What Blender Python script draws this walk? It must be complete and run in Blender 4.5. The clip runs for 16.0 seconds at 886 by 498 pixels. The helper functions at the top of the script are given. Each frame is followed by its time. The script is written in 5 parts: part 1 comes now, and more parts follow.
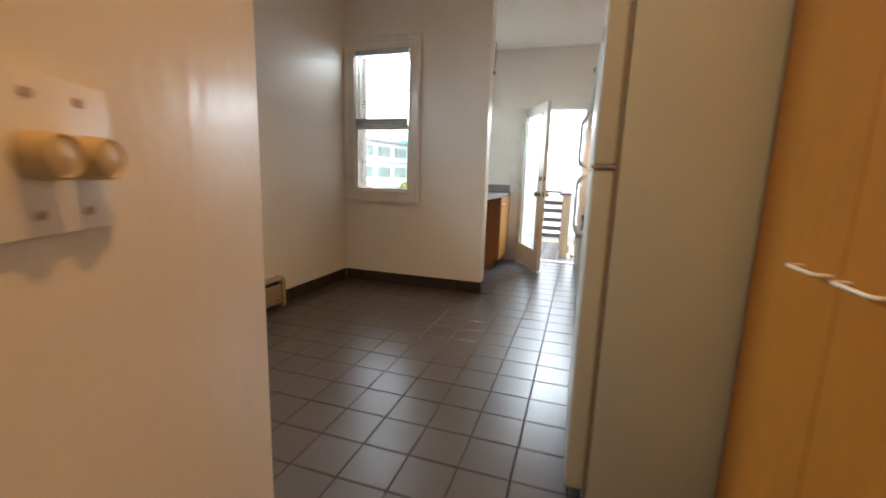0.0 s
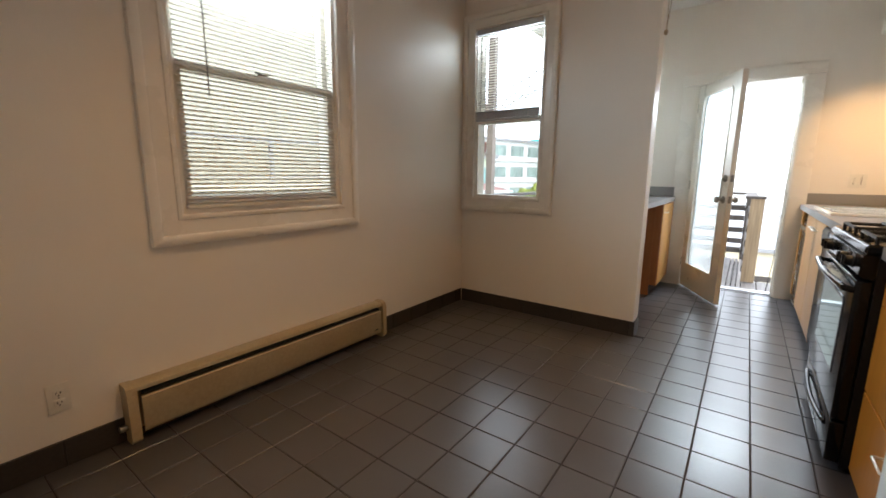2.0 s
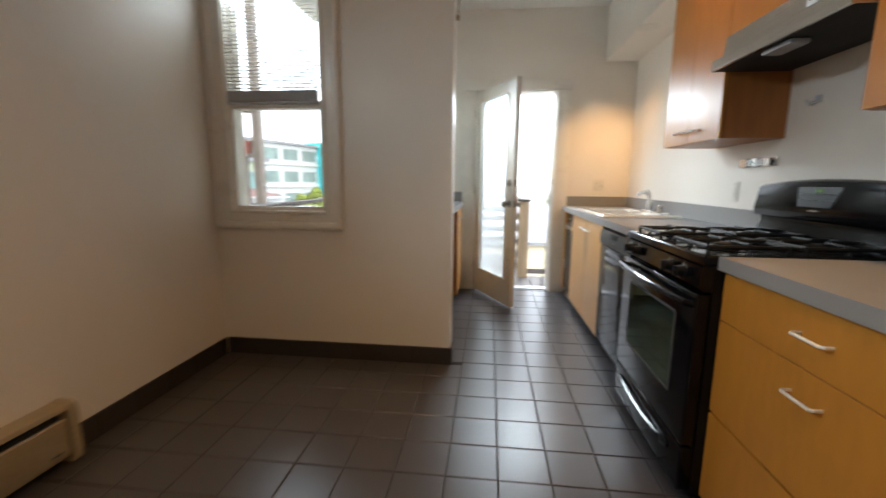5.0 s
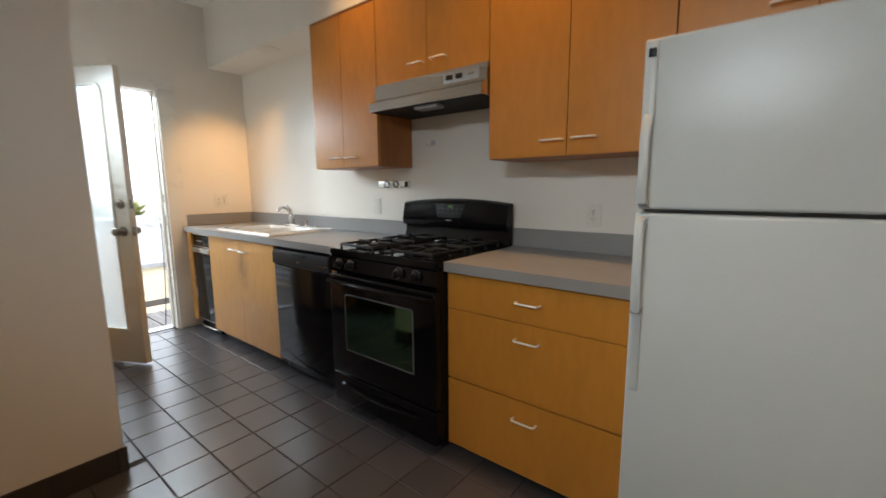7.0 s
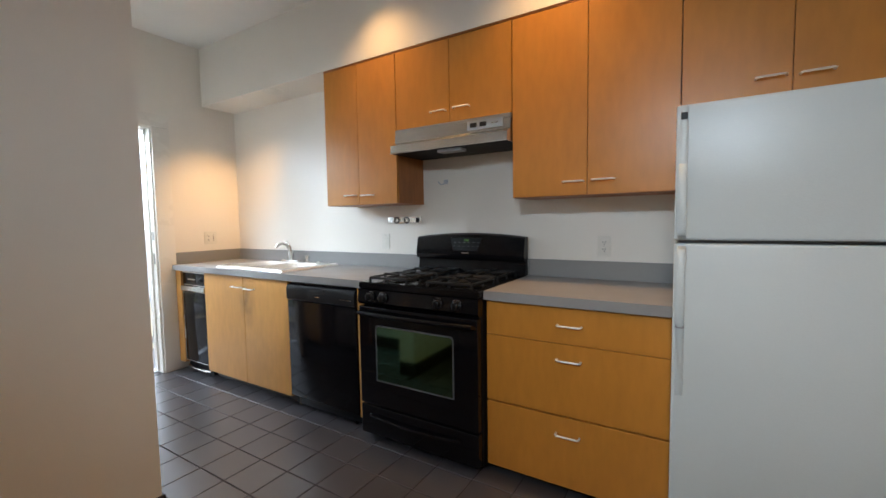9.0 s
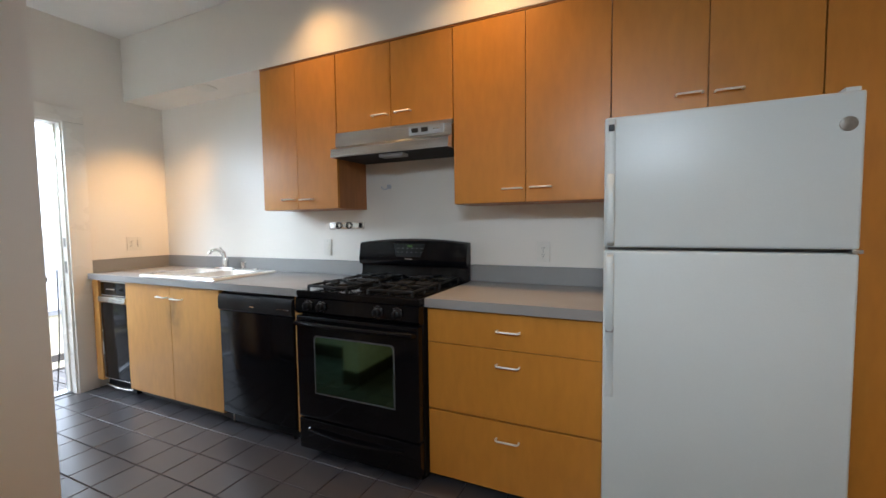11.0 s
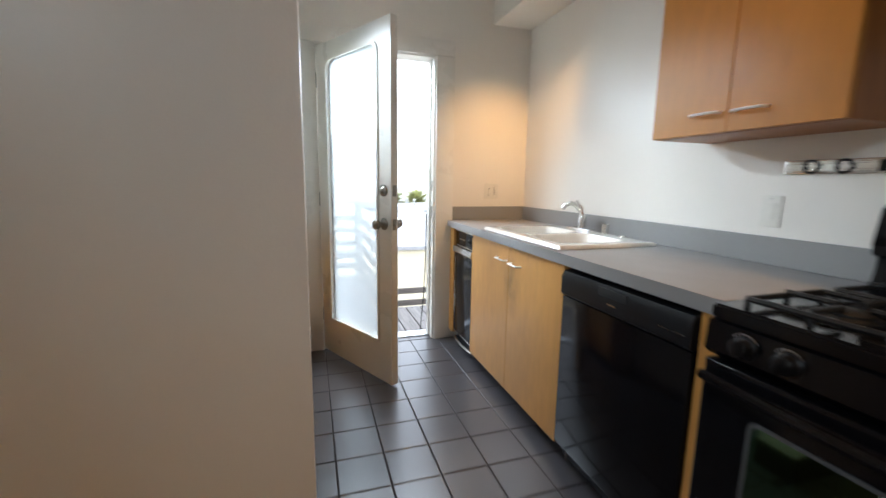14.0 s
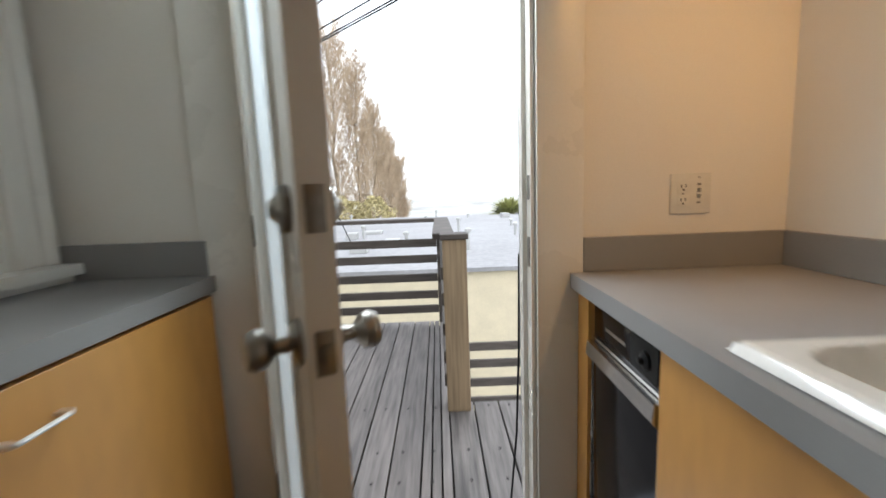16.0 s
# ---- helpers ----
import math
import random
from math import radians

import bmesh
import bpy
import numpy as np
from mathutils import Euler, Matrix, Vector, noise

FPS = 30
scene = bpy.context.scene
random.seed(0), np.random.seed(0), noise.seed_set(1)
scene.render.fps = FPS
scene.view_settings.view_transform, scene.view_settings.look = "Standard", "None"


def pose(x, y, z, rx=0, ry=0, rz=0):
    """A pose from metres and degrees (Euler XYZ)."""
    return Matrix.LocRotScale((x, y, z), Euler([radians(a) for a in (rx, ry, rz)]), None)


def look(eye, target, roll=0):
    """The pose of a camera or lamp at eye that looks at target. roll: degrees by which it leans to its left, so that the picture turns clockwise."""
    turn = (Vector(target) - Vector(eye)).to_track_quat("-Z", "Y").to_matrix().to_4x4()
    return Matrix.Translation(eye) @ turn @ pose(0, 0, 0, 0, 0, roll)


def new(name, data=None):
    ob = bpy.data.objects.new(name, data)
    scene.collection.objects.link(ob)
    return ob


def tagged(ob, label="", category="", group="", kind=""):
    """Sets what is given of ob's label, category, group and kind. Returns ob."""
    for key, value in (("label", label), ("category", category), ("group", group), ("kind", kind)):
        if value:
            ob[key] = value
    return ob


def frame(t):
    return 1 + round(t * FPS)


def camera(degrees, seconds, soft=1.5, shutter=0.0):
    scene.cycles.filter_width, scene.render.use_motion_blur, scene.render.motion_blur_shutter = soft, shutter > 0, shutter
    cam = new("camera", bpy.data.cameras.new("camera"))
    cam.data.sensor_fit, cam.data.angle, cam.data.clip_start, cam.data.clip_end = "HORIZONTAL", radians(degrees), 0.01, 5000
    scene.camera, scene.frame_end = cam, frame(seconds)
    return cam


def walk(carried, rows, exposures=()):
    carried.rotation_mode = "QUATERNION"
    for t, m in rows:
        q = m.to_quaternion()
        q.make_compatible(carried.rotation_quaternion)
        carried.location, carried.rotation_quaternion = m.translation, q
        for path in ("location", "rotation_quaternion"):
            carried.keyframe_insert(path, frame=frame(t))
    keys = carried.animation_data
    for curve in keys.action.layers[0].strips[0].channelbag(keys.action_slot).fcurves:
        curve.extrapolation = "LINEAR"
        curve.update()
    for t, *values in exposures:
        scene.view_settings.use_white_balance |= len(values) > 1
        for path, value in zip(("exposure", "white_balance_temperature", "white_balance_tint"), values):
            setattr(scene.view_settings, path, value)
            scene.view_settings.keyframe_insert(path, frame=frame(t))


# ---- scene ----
cam = camera(94.1, 16.0, shutter=0.5)
PATH = [
    (0, (-0.762, -3.881, 1.119), (-1.365, -2.005, 0.778), 1.9),
    (0.5, (-0.827, -3.569, 1.105), (-1.649, -1.767, 0.829), 1.6),
    (1, (-0.957, -3.308, 1.116), (-2.08, -1.695, 0.747), 2.7),
    (1.5, (-1.041, -3.147, 1.141), (-2.318, -1.648, 0.793), 1.2),
    (2, (-1.052, -3.131, 1.153), (-2.211, -1.54, 0.799), 0.5),
    (2.5, (-1.027, -3.135, 1.141), (-2.164, -1.533, 0.765), -1.1),
    (3, (-1.019, -3.136, 1.123), (-2.177, -1.556, 0.722), -2.3),
    (3.2, (-1.017, -3.133, 1.125), (-2.177, -1.554, 0.726), -2.5),
    (5.3, (-1.446, -2.34, 1.163), (-1.315, -0.369, 0.849), 0.8),
    (5.5, (-1.465, -2.267, 1.177), (-1.054, -0.335, 0.863), 0.8),
    (6, (-1.531, -2.156, 1.186), (-0.199, -0.697, 0.875), 0.1),
    (6.5, (-1.764, -2.155, 1.194), (-0.186, -0.967, 0.884), -0.0),
    (7, (-2.036, -2.162, 1.237), (-0.493, -0.923, 0.944), -0.4),
    (7.5, (-2.226, -2.095, 1.265), (-0.667, -0.859, 1.058), -0.2),
    (8, (-2.354, -1.989, 1.263), (-0.74, -0.817, 1.11), -2.0),
    (8.5, (-2.405, -1.928, 1.259), (-0.754, -0.805, 1.148), -0.3),
    (9, (-2.408, -1.911, 1.252), (-0.71, -0.863, 1.117), -0.9),
    (9.5, (-2.394, -1.928, 1.26), (-0.623, -1.006, 1.143), -0.5),
    (9.7, (-2.371, -1.952, 1.265), (-0.544, -1.146, 1.158), -0.3),
    (11.8, (-2.356, -1.932, 1.263), (-0.613, -0.964, 1.1), -2.2),
    (12, (-2.36, -1.892, 1.253), (-0.717, -0.765, 1.077), -1.9),
    (12.5, (-2.28, -1.796, 1.226), (-0.969, -0.301, 1.015), -0.9),
    (13, (-2.116, -1.675, 1.229), (-1.149, 0.052, 0.943), 0.1),
    (13.5, (-1.838, -1.384, 1.216), (-1.033, 0.418, 0.893), -0.3),
    (14, (-1.602, -0.999, 1.194), (-0.999, 0.881, 0.874), 0.9),
    (14.5, (-1.367, -0.572, 1.206), (-0.946, 1.348, 0.841), 1.2),
    (15, (-1.202, -0.098, 1.181), (-0.923, 1.858, 0.87), -0.0),
    (15.5, (-1.098, 0.304, 1.161), (-1.093, 2.276, 0.823), -0.6),
    (16, (-1.016, 0.732, 1.155), (-0.998, 2.715, 0.891), -2.1),
]
walk(cam, [(t, look(eye, target, roll)) for t, eye, target, roll in PATH],
     exposures=[(0, 1.85, 6350, 10), (3.2, 1.52, 6350, 10), (5.5, 1.45, 6500, 10), (6.5, 1.2, 6600, 10), (7.5, 1.5, 6300, 10), (9.0, 1.62, 6000, 10), (12.0, 1.6, 5800, 10),
                (12.5, 1.65, 5700, 10), (13.0, 1.82, 5800, 10), (13.5, 1.7, 6000, 10), (14.0, 1.4, 6100, 10), (14.5, 1.15, 6200, 10), (15.0, 0.9, 6300, 10), (15.5, 0.6, 6500, 10), (16.0, 0.6, 6500, 10)])

# ---- world, daylight and lamps ----
world = bpy.data.worlds.new("overcast_sky")
scene.world = world
world.use_nodes = True
wn, wl = world.node_tree.nodes, world.node_tree.links
sky = wn.new("ShaderNodeTexSky")
sky.sky_type, sky.sun_disc = "NISHITA", False
sky.sun_elevation, sky.sun_rotation = radians(48), radians(150)
sky.air_density, sky.dust_density, sky.ozone_density = 1.0, 4.0, 0.6
cloud = wn.new("ShaderNodeMix")
cloud.data_type = "RGBA"
cloud.inputs[0].default_value = 0.72
cloud.inputs[7].default_value = (16.0, 17.2, 18.6, 1)
wl.new(sky.outputs[0], cloud.inputs[6])
wl.new(cloud.outputs[2], wn["Background"].inputs[0])
wn["Background"].inputs[1].default_value = 0.115

sun = new("sun", bpy.data.lights.new("sun", "SUN"))
sun.data.energy, sun.data.angle, sun.data.color = 0.5, radians(14), (1.0, 0.95, 0.88)
sun.matrix_world = look((4, 7, 12), (0, 0, 0))


def window_light(name, at, target, w, h, watts, spread=170):
    lamp = new(name, bpy.data.lights.new(name, "AREA"))
    lamp.data.shape, lamp.data.size, lamp.data.size_y = "RECTANGLE", w, h
    lamp.data.energy, lamp.data.color, lamp.data.spread = watts, (0.80, 0.92, 1.0), radians(spread)
    lamp.matrix_world = look(at, target)
    return lamp


# added lamps boosting the sky's light: window heads behind blinds, deck door head
window_light("daylight_dining_window", (-3.258, -1.859, 2.225), (0, -1.859, 0.6), 0.82, 0.15, 8, 140)
window_light("daylight_nook_window", (-2.70, 0.140, 2.25), (-2.70, -3, 2.0), 0.50, 0.06, 1.0)
window_light("daylight_galley_window", (-2.254, 1.51, 2.21), (-0.6, 0.75, 0.75), 0.44, 0.16, 3.4, 58)
window_light("daylight_deck_door", (-1.14, 2.075, 1.925), (-1.0, 0.2, 0.0), 0.74, 0.24, 5.5, 140)


def downlight_beam(at, aim, watts, angle, high=2.82):
    lamp = new("downlight_beam", bpy.data.lights.new("downlight_beam", "SPOT"))
    lamp.data.energy, lamp.data.color = watts, (1.0, 0.55, 0.20)
    lamp.data.spot_size, lamp.data.spot_blend, lamp.data.shadow_soft_size = radians(angle), 1.0, 0.07
    lamp.matrix_world = look((at[0], at[1], high - 0.02), aim)


# place, aim, watts, beam; the lamp over the sink sits in the soffit
DOWNLIGHTS = (((-0.56, -0.20), (-0.56, -0.20, 0), 16, 112), ((-0.56, -1.30), (-0.56, -1.30, 0), 20, 112),
              ((-0.23, 1.02), (-0.30, 1.92, 1.22), 36, 64, 2.315), ((-0.47, -3.50), (-0.85, -3.50, 0), 24, 110),
              ((-1.90, -2.00), (-1.95, -2.00, 0), 28, 112))
for spot in DOWNLIGHTS:
    downlight_beam(*spot)


# ---- materials ----
def rgb(c):
    return (*c, 1.0)


def material(name, base, rough=0.5, metal=0.0, vary=0.08, grain=60.0, blotch=2.5, bump=0.05, bump_scale=None,
             stretch=(1, 1, 1), dark=None, coat=0.0, rough_vary=0.08, per_object=0.0, spec=0.5):
    """A surface with two scales of variation, fine relief, and wear in the gloss."""
    m = bpy.data.materials.new(name)
    m.use_nodes = True
    n, k = m.node_tree.nodes, m.node_tree.links
    b = n["Principled BSDF"]
    b.inputs["Metallic"].default_value = metal
    b.inputs["Coat Weight"].default_value = coat
    b.inputs["Specular IOR Level"].default_value = spec
    co = n.new("ShaderNodeTexCoord")
    mp = n.new("ShaderNodeMapping")
    mp.inputs["Scale"].default_value = stretch
    k.new(co.outputs["Object"], mp.inputs[0])
    if per_object:
        who, spread, far = n.new("ShaderNodeObjectInfo"), n.new("ShaderNodeCombineXYZ"), n.new("ShaderNodeMath")
        far.operation, far.inputs[1].default_value = "MULTIPLY", 90.0
        k.new(who.outputs["Random"], far.inputs[0])
        for axis in range(3):
            k.new(far.outputs[0], spread.inputs[axis])
        k.new(spread.outputs[0], mp.inputs["Location"])
    fine, broad = n.new("ShaderNodeTexNoise"), n.new("ShaderNodeTexNoise")
    fine.inputs["Scale"].default_value, fine.inputs["Detail"].default_value = grain, 4
    broad.inputs["Scale"].default_value, broad.inputs["Detail"].default_value = blotch, 5
    k.new(mp.outputs[0], fine.inputs[0])
    k.new(mp.outputs[0], broad.inputs[0])
    add = n.new("ShaderNodeMath")
    add.operation = "MULTIPLY_ADD"
    add.inputs[1].default_value = 0.5
    half = n.new("ShaderNodeMath")
    half.operation = "MULTIPLY"
    half.inputs[1].default_value = 0.5
    k.new(broad.outputs[0], half.inputs[0])
    k.new(fine.outputs[0], add.inputs[0])
    k.new(half.outputs[0], add.inputs[2])
    mix = n.new("ShaderNodeMix")
    mix.data_type = "RGBA"
    low = dark or tuple(c * (1 - vary * 2.2) for c in base)
    high = tuple(min(1, c * (1 + vary)) for c in base)
    mix.inputs[6].default_value, mix.inputs[7].default_value = rgb(low), rgb(high)
    ramp = n.new("ShaderNodeMapRange")
    ramp.inputs[1].default_value, ramp.inputs[2].default_value = 0.3, 0.62
    k.new(add.outputs[0], ramp.inputs[0])
    k.new(ramp.outputs[0], mix.inputs[0])
    out = mix.outputs[2]
    if per_object:
        info, hsv, mr = n.new("ShaderNodeObjectInfo"), n.new("ShaderNodeHueSaturation"), n.new("ShaderNodeMapRange")
        mr.inputs[3].default_value, mr.inputs[4].default_value = 1 - per_object, 1 + per_object
        k.new(info.outputs["Random"], mr.inputs[0])
        k.new(mr.outputs[0], hsv.inputs["Value"])
        k.new(out, hsv.inputs["Color"])
        out = hsv.outputs[0]
    k.new(out, b.inputs["Base Color"])
    rr = n.new("ShaderNodeMapRange")
    rr.inputs[1].default_value, rr.inputs[2].default_value = 0.3, 0.7
    rr.inputs[3].default_value, rr.inputs[4].default_value = max(0.02, rough - rough_vary), min(1, rough + rough_vary)
    k.new(broad.outputs[0], rr.inputs[0])
    k.new(rr.outputs[0], b.inputs["Roughness"])
    if bump:
        bp, tex = n.new("ShaderNodeBump"), fine
        if bump_scale:
            tex = n.new("ShaderNodeTexNoise")
            tex.inputs["Scale"].default_value, tex.inputs["Detail"].default_value = bump_scale, 3
            k.new(mp.outputs[0], tex.inputs[0])
        bp.inputs["Strength"].default_value, bp.inputs["Distance"].default_value = bump, 0.01
        k.new(tex.outputs[0], bp.inputs["Height"])
        k.new(bp.outputs[0], b.inputs["Normal"])
    return m


def glass(name, tint=(0.96, 0.98, 0.98), rough=0.0, haze=0.0):
    """A thin pane: it lets light straight through and mirrors a little of the room, more at grazing angles."""
    m = bpy.data.materials.new(name)
    m.use_nodes = True
    n, k = m.node_tree.nodes, m.node_tree.links
    n.remove(n["Principled BSDF"])
    clear, shine = n.new("ShaderNodeBsdfTransparent"), n.new("ShaderNodeBsdfGlossy")
    mix, weight, steep, lift = n.new("ShaderNodeMixShader"), n.new("ShaderNodeLayerWeight"), n.new("ShaderNodeMath"), n.new("ShaderNodeMath")
    clear.inputs[0].default_value = rgb(tint)
    shine.inputs["Roughness"].default_value = rough
    steep.operation, steep.inputs[1].default_value = "POWER", 4.0
    lift.operation, lift.inputs[1].default_value, lift.inputs[2].default_value = "MULTIPLY_ADD", 0.6, 0.03
    weight.inputs[0].default_value = 0.5
    k.new(weight.outputs["Facing"], steep.inputs[0])
    k.new(steep.outputs[0], lift.inputs[0])
    k.new(lift.outputs[0], mix.inputs[0])
    k.new(clear.outputs[0], mix.inputs[1])
    k.new(shine.outputs[0], mix.inputs[2])
    out = mix.outputs[0]
    if haze:
        film, veil = n.new("ShaderNodeBsdfTranslucent"), n.new("ShaderNodeMixShader")
        film.inputs[0].default_value = (0.85, 0.90, 0.92, 1)
        veil.inputs[0].default_value = haze
        k.new(out, veil.inputs[1])
        k.new(film.outputs[0], veil.inputs[2])
        out = veil.outputs[0]
    k.new(out, n["Material Output"].inputs[0])
    return m


M_WALL = material("wall_paint", (0.80, 0.755, 0.685), 0.42, vary=0.018, grain=300, blotch=1.2, bump=0.04, bump_scale=130)
M_GLOSSWALL = material("gloss_wall_paint", (0.80, 0.71, 0.58), 0.37, vary=0.03, grain=200, blotch=1.5, bump=0.16,
                       bump_scale=26, stretch=(1, 1, 0.25))
M_CEIL = material("ceiling_paint", (0.82, 0.80, 0.76), 0.7, vary=0.02, grain=200, bump=0.06)
M_TRIM = material("trim_paint", (0.80, 0.765, 0.70), 0.30, vary=0.012, grain=120, blotch=3, bump=0.03)
M_TILE = material("floor_tile", (0.060, 0.057, 0.063), 0.30, vary=0.05, grain=120, blotch=3, bump=0.015, bump_scale=70, per_object=0.08, rough_vary=0.006, spec=0.95)
M_GROUT = material("grout", (0.030, 0.028, 0.028), 0.85, vary=0.2, grain=180, bump=0.2)
M_COVE = material("cove_tile", (0.036, 0.029, 0.026), 0.5, vary=0.15, grain=70, bump=0.06)
M_WOOD = material("maple_veneer", (0.50, 0.208, 0.028), 0.36, vary=0.06, grain=26, blotch=4.0, bump=0.012, stretch=(1, 1, 0.33), rough_vary=0.04)
# Paler copy of maple_veneer: daylight on the galley side is put into its colour.
M_WOOD_DAYLIT = material("daylit_maple_veneer", (0.57, 0.280, 0.070), 0.34, vary=0.06, grain=26, blotch=4.0, bump=0.012, stretch=(1, 1, 0.33), rough_vary=0.04)
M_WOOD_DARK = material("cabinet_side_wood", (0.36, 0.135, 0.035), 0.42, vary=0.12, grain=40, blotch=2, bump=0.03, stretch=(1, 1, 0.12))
M_LAM = material("grey_laminate", (0.265, 0.257, 0.25), 0.42, vary=0.05, grain=420, blotch=3, bump=0.0)
M_FRIDGE = material("fridge_enamel", (0.56, 0.61, 0.615), 0.33, vary=0.008, rough_vary=0.01, grain=150, blotch=2, bump=0.06, bump_scale=190)
M_BLACK = material("black_enamel", (0.004, 0.004, 0.005), 0.12, vary=0.1, grain=80, bump=0.0, coat=0.03, rough_vary=0.04, spec=0.22)
M_BLACKSAT = material("black_satin", (0.006, 0.006, 0.007), 0.34, vary=0.1, grain=120, bump=0.02, spec=0.22)
M_IRON = material("cast_iron", (0.007, 0.007, 0.007), 0.5, vary=0.2, grain=160, bump=0.15, spec=0.3)
M_STEEL = material("brushed_steel", (0.62, 0.60, 0.57), 0.27, metal=1.0, vary=0.06, grain=120, blotch=4, bump=0.02, stretch=(1, 0.05, 1))
M_CHROME = material("satin_chrome", (0.70, 0.69, 0.67), 0.18, metal=1.0, vary=0.04, bump=0.0)
M_PULL = material("bright_pull", (0.90, 0.88, 0.84), 0.42, metal=0.45, vary=0.03, bump=0.0)
M_NICKEL = material("aged_nickel", (0.30, 0.28, 0.25), 0.35, metal=1.0, vary=0.12, grain=60, bump=0.02)
M_ALU = material("aluminium", (0.60, 0.63, 0.66), 0.35, metal=1.0, vary=0.05, bump=0.01)
M_SINK = material("sink_enamel", (0.80, 0.76, 0.69), 0.14, vary=0.02, grain=50, bump=0.0, coat=0.5)
M_WHITE = material("white_plastic", (0.74, 0.71, 0.64), 0.35, vary=0.03, bump=0.01)
M_IVORY = material("ivory_plastic", (0.62, 0.46, 0.24), 0.3, vary=0.04, bump=0.01)
M_HEATER = material("heater_enamel", (0.37, 0.30, 0.19), 0.38, vary=0.07, grain=60, blotch=4, bump=0.03)
M_LEGEND = material("faint_key_legend", (0.07, 0.075, 0.08), 0.5, vary=0.05, bump=0.0)
# Near black: puts the shade of slots and hollows into colour; also dark fittings.
M_DARK = material("dark_void", (0.012, 0.011, 0.010), 0.8, vary=0.2, bump=0.0)
M_BLIND = material("blind_slat_paint", (0.76, 0.73, 0.66), 0.42, vary=0.03, grain=80, bump=0.02)
M_BLINDRAIL = material("blind_rail_grey", (0.30, 0.29, 0.29), 0.45, vary=0.05, bump=0.02)
# Bluish grey for backlit cream slats: their shade is put into the colour.
M_STACK = material("shaded_blind_grey", (0.50, 0.52, 0.56), 0.45, vary=0.05, bump=0.02)
M_DECK = material("weathered_deck", (0.150, 0.135, 0.128), 0.60, vary=0.34, grain=45, blotch=3, bump=0.35, stretch=(1, 0.07, 1), per_object=0.16)
M_RAIL = material("weathered_rail", (0.085, 0.072, 0.064), 0.75, vary=0.25, grain=45, blotch=3, bump=0.3, stretch=(0.1, 0.1, 1))
M_POST = material("cedar_post", (0.33, 0.24, 0.15), 0.7, vary=0.25, grain=40, blotch=3, bump=0.3, stretch=(1, 1, 0.06))
M_SIDING = material("yellow_siding", (0.62, 0.55, 0.40), 0.7, vary=0.06, grain=30, bump=0.08)


def stained(base, centre, size, depth):
    """A copy of a material with one soft dark smear, at a place in the object's own space."""
    m = base.copy()
    m.name = "handled_maple"
    n, k = m.node_tree.nodes, m.node_tree.links
    b = n["Principled BSDF"]
    src = b.inputs["Base Color"].links[0].from_socket
    co, mp, ball, no, mul, mix = (n.new("ShaderNode" + t) for t in ("TexCoord", "Mapping", "TexGradient", "TexNoise", "Math", "Mix"))
    mp.vector_type = "TEXTURE"
    mp.inputs["Location"].default_value, mp.inputs["Scale"].default_value = centre, size
    ball.gradient_type = "SPHERICAL"
    no.inputs["Scale"].default_value = 14
    mul.operation = "MULTIPLY"
    mix.data_type = "RGBA"
    mix.inputs[7].default_value = depth
    k.new(co.outputs["Object"], mp.inputs[0])
    k.new(co.outputs["Object"], no.inputs[0])
    k.new(mp.outputs[0], ball.inputs[0])
    k.new(ball.outputs[1], mul.inputs[0])
    k.new(no.outputs[0], mul.inputs[1])
    k.new(mul.outputs[0], mix.inputs[0])
    k.new(src, mix.inputs[6])
    k.new(mix.outputs[2], b.inputs["Base Color"])
    return m


# Daylight-paled maple with the dark smear below the handles.
M_WOOD_WORN = stained(M_WOOD_DAYLIT, (-0.307, -0.05, 0.61), (0.2, 0.11, 0.22), (0.05, 0.028, 0.012, 1))
M_GLASS = glass("window_glass")
M_OVENGLASS = material("oven_glass", (0.10, 0.20, 0.135), 0.06, metal=1.0, vary=0.05, bump=0.0, rough_vary=0.01)


# ---- building helpers ----
def add_box(bm, x0, x1, y0, y1, z0, z1):
    v = [bm.verts.new((x, y, z)) for z in (z0, z1) for y in (y0, y1) for x in (x0, x1)]
    for f in ((0, 2, 3, 1), (4, 5, 7, 6), (0, 1, 5, 4), (2, 6, 7, 3), (0, 4, 6, 2), (1, 3, 7, 5)):
        bm.faces.new([v[i] for i in f])
    return v


def box(x0, x1, y0, y1, z0, z1, bevel=0.0, segments=2):
    bm = bmesh.new()
    add_box(bm, min(x0, x1), max(x0, x1), min(y0, y1), max(y0, y1), min(z0, z1), max(z0, z1))
    if bevel:
        bmesh.ops.bevel(bm, geom=list(bm.edges), offset=bevel, segments=segments, affect="EDGES", profile=0.6, clamp_overlap=True)
    return bm


def boxes(*lims):
    bm = bmesh.new()
    for l in lims:
        add_box(bm, *l)
    return bm


def rod(a, b, r, sides=12, r2=None):
    """A round bar from a to b."""
    a, b = Vector(a), Vector(b)
    bm = bmesh.new()
    bmesh.ops.create_cone(bm, cap_ends=True, segments=sides, radius1=r, radius2=r if r2 is None else r2, depth=(b - a).length)
    turn = (b - a).to_track_quat("Z", "Y").to_matrix().to_4x4()
    bmesh.ops.transform(bm, matrix=Matrix.Translation((a + b) / 2) @ turn, verts=bm.verts)
    return bm


def merge(*bms):
    out = bmesh.new()
    for b in bms:
        me = bpy.data.meshes.new("tmp")
        b.to_mesh(me)
        b.free()
        out.from_mesh(me)
        bpy.data.meshes.remove(me)
    return out


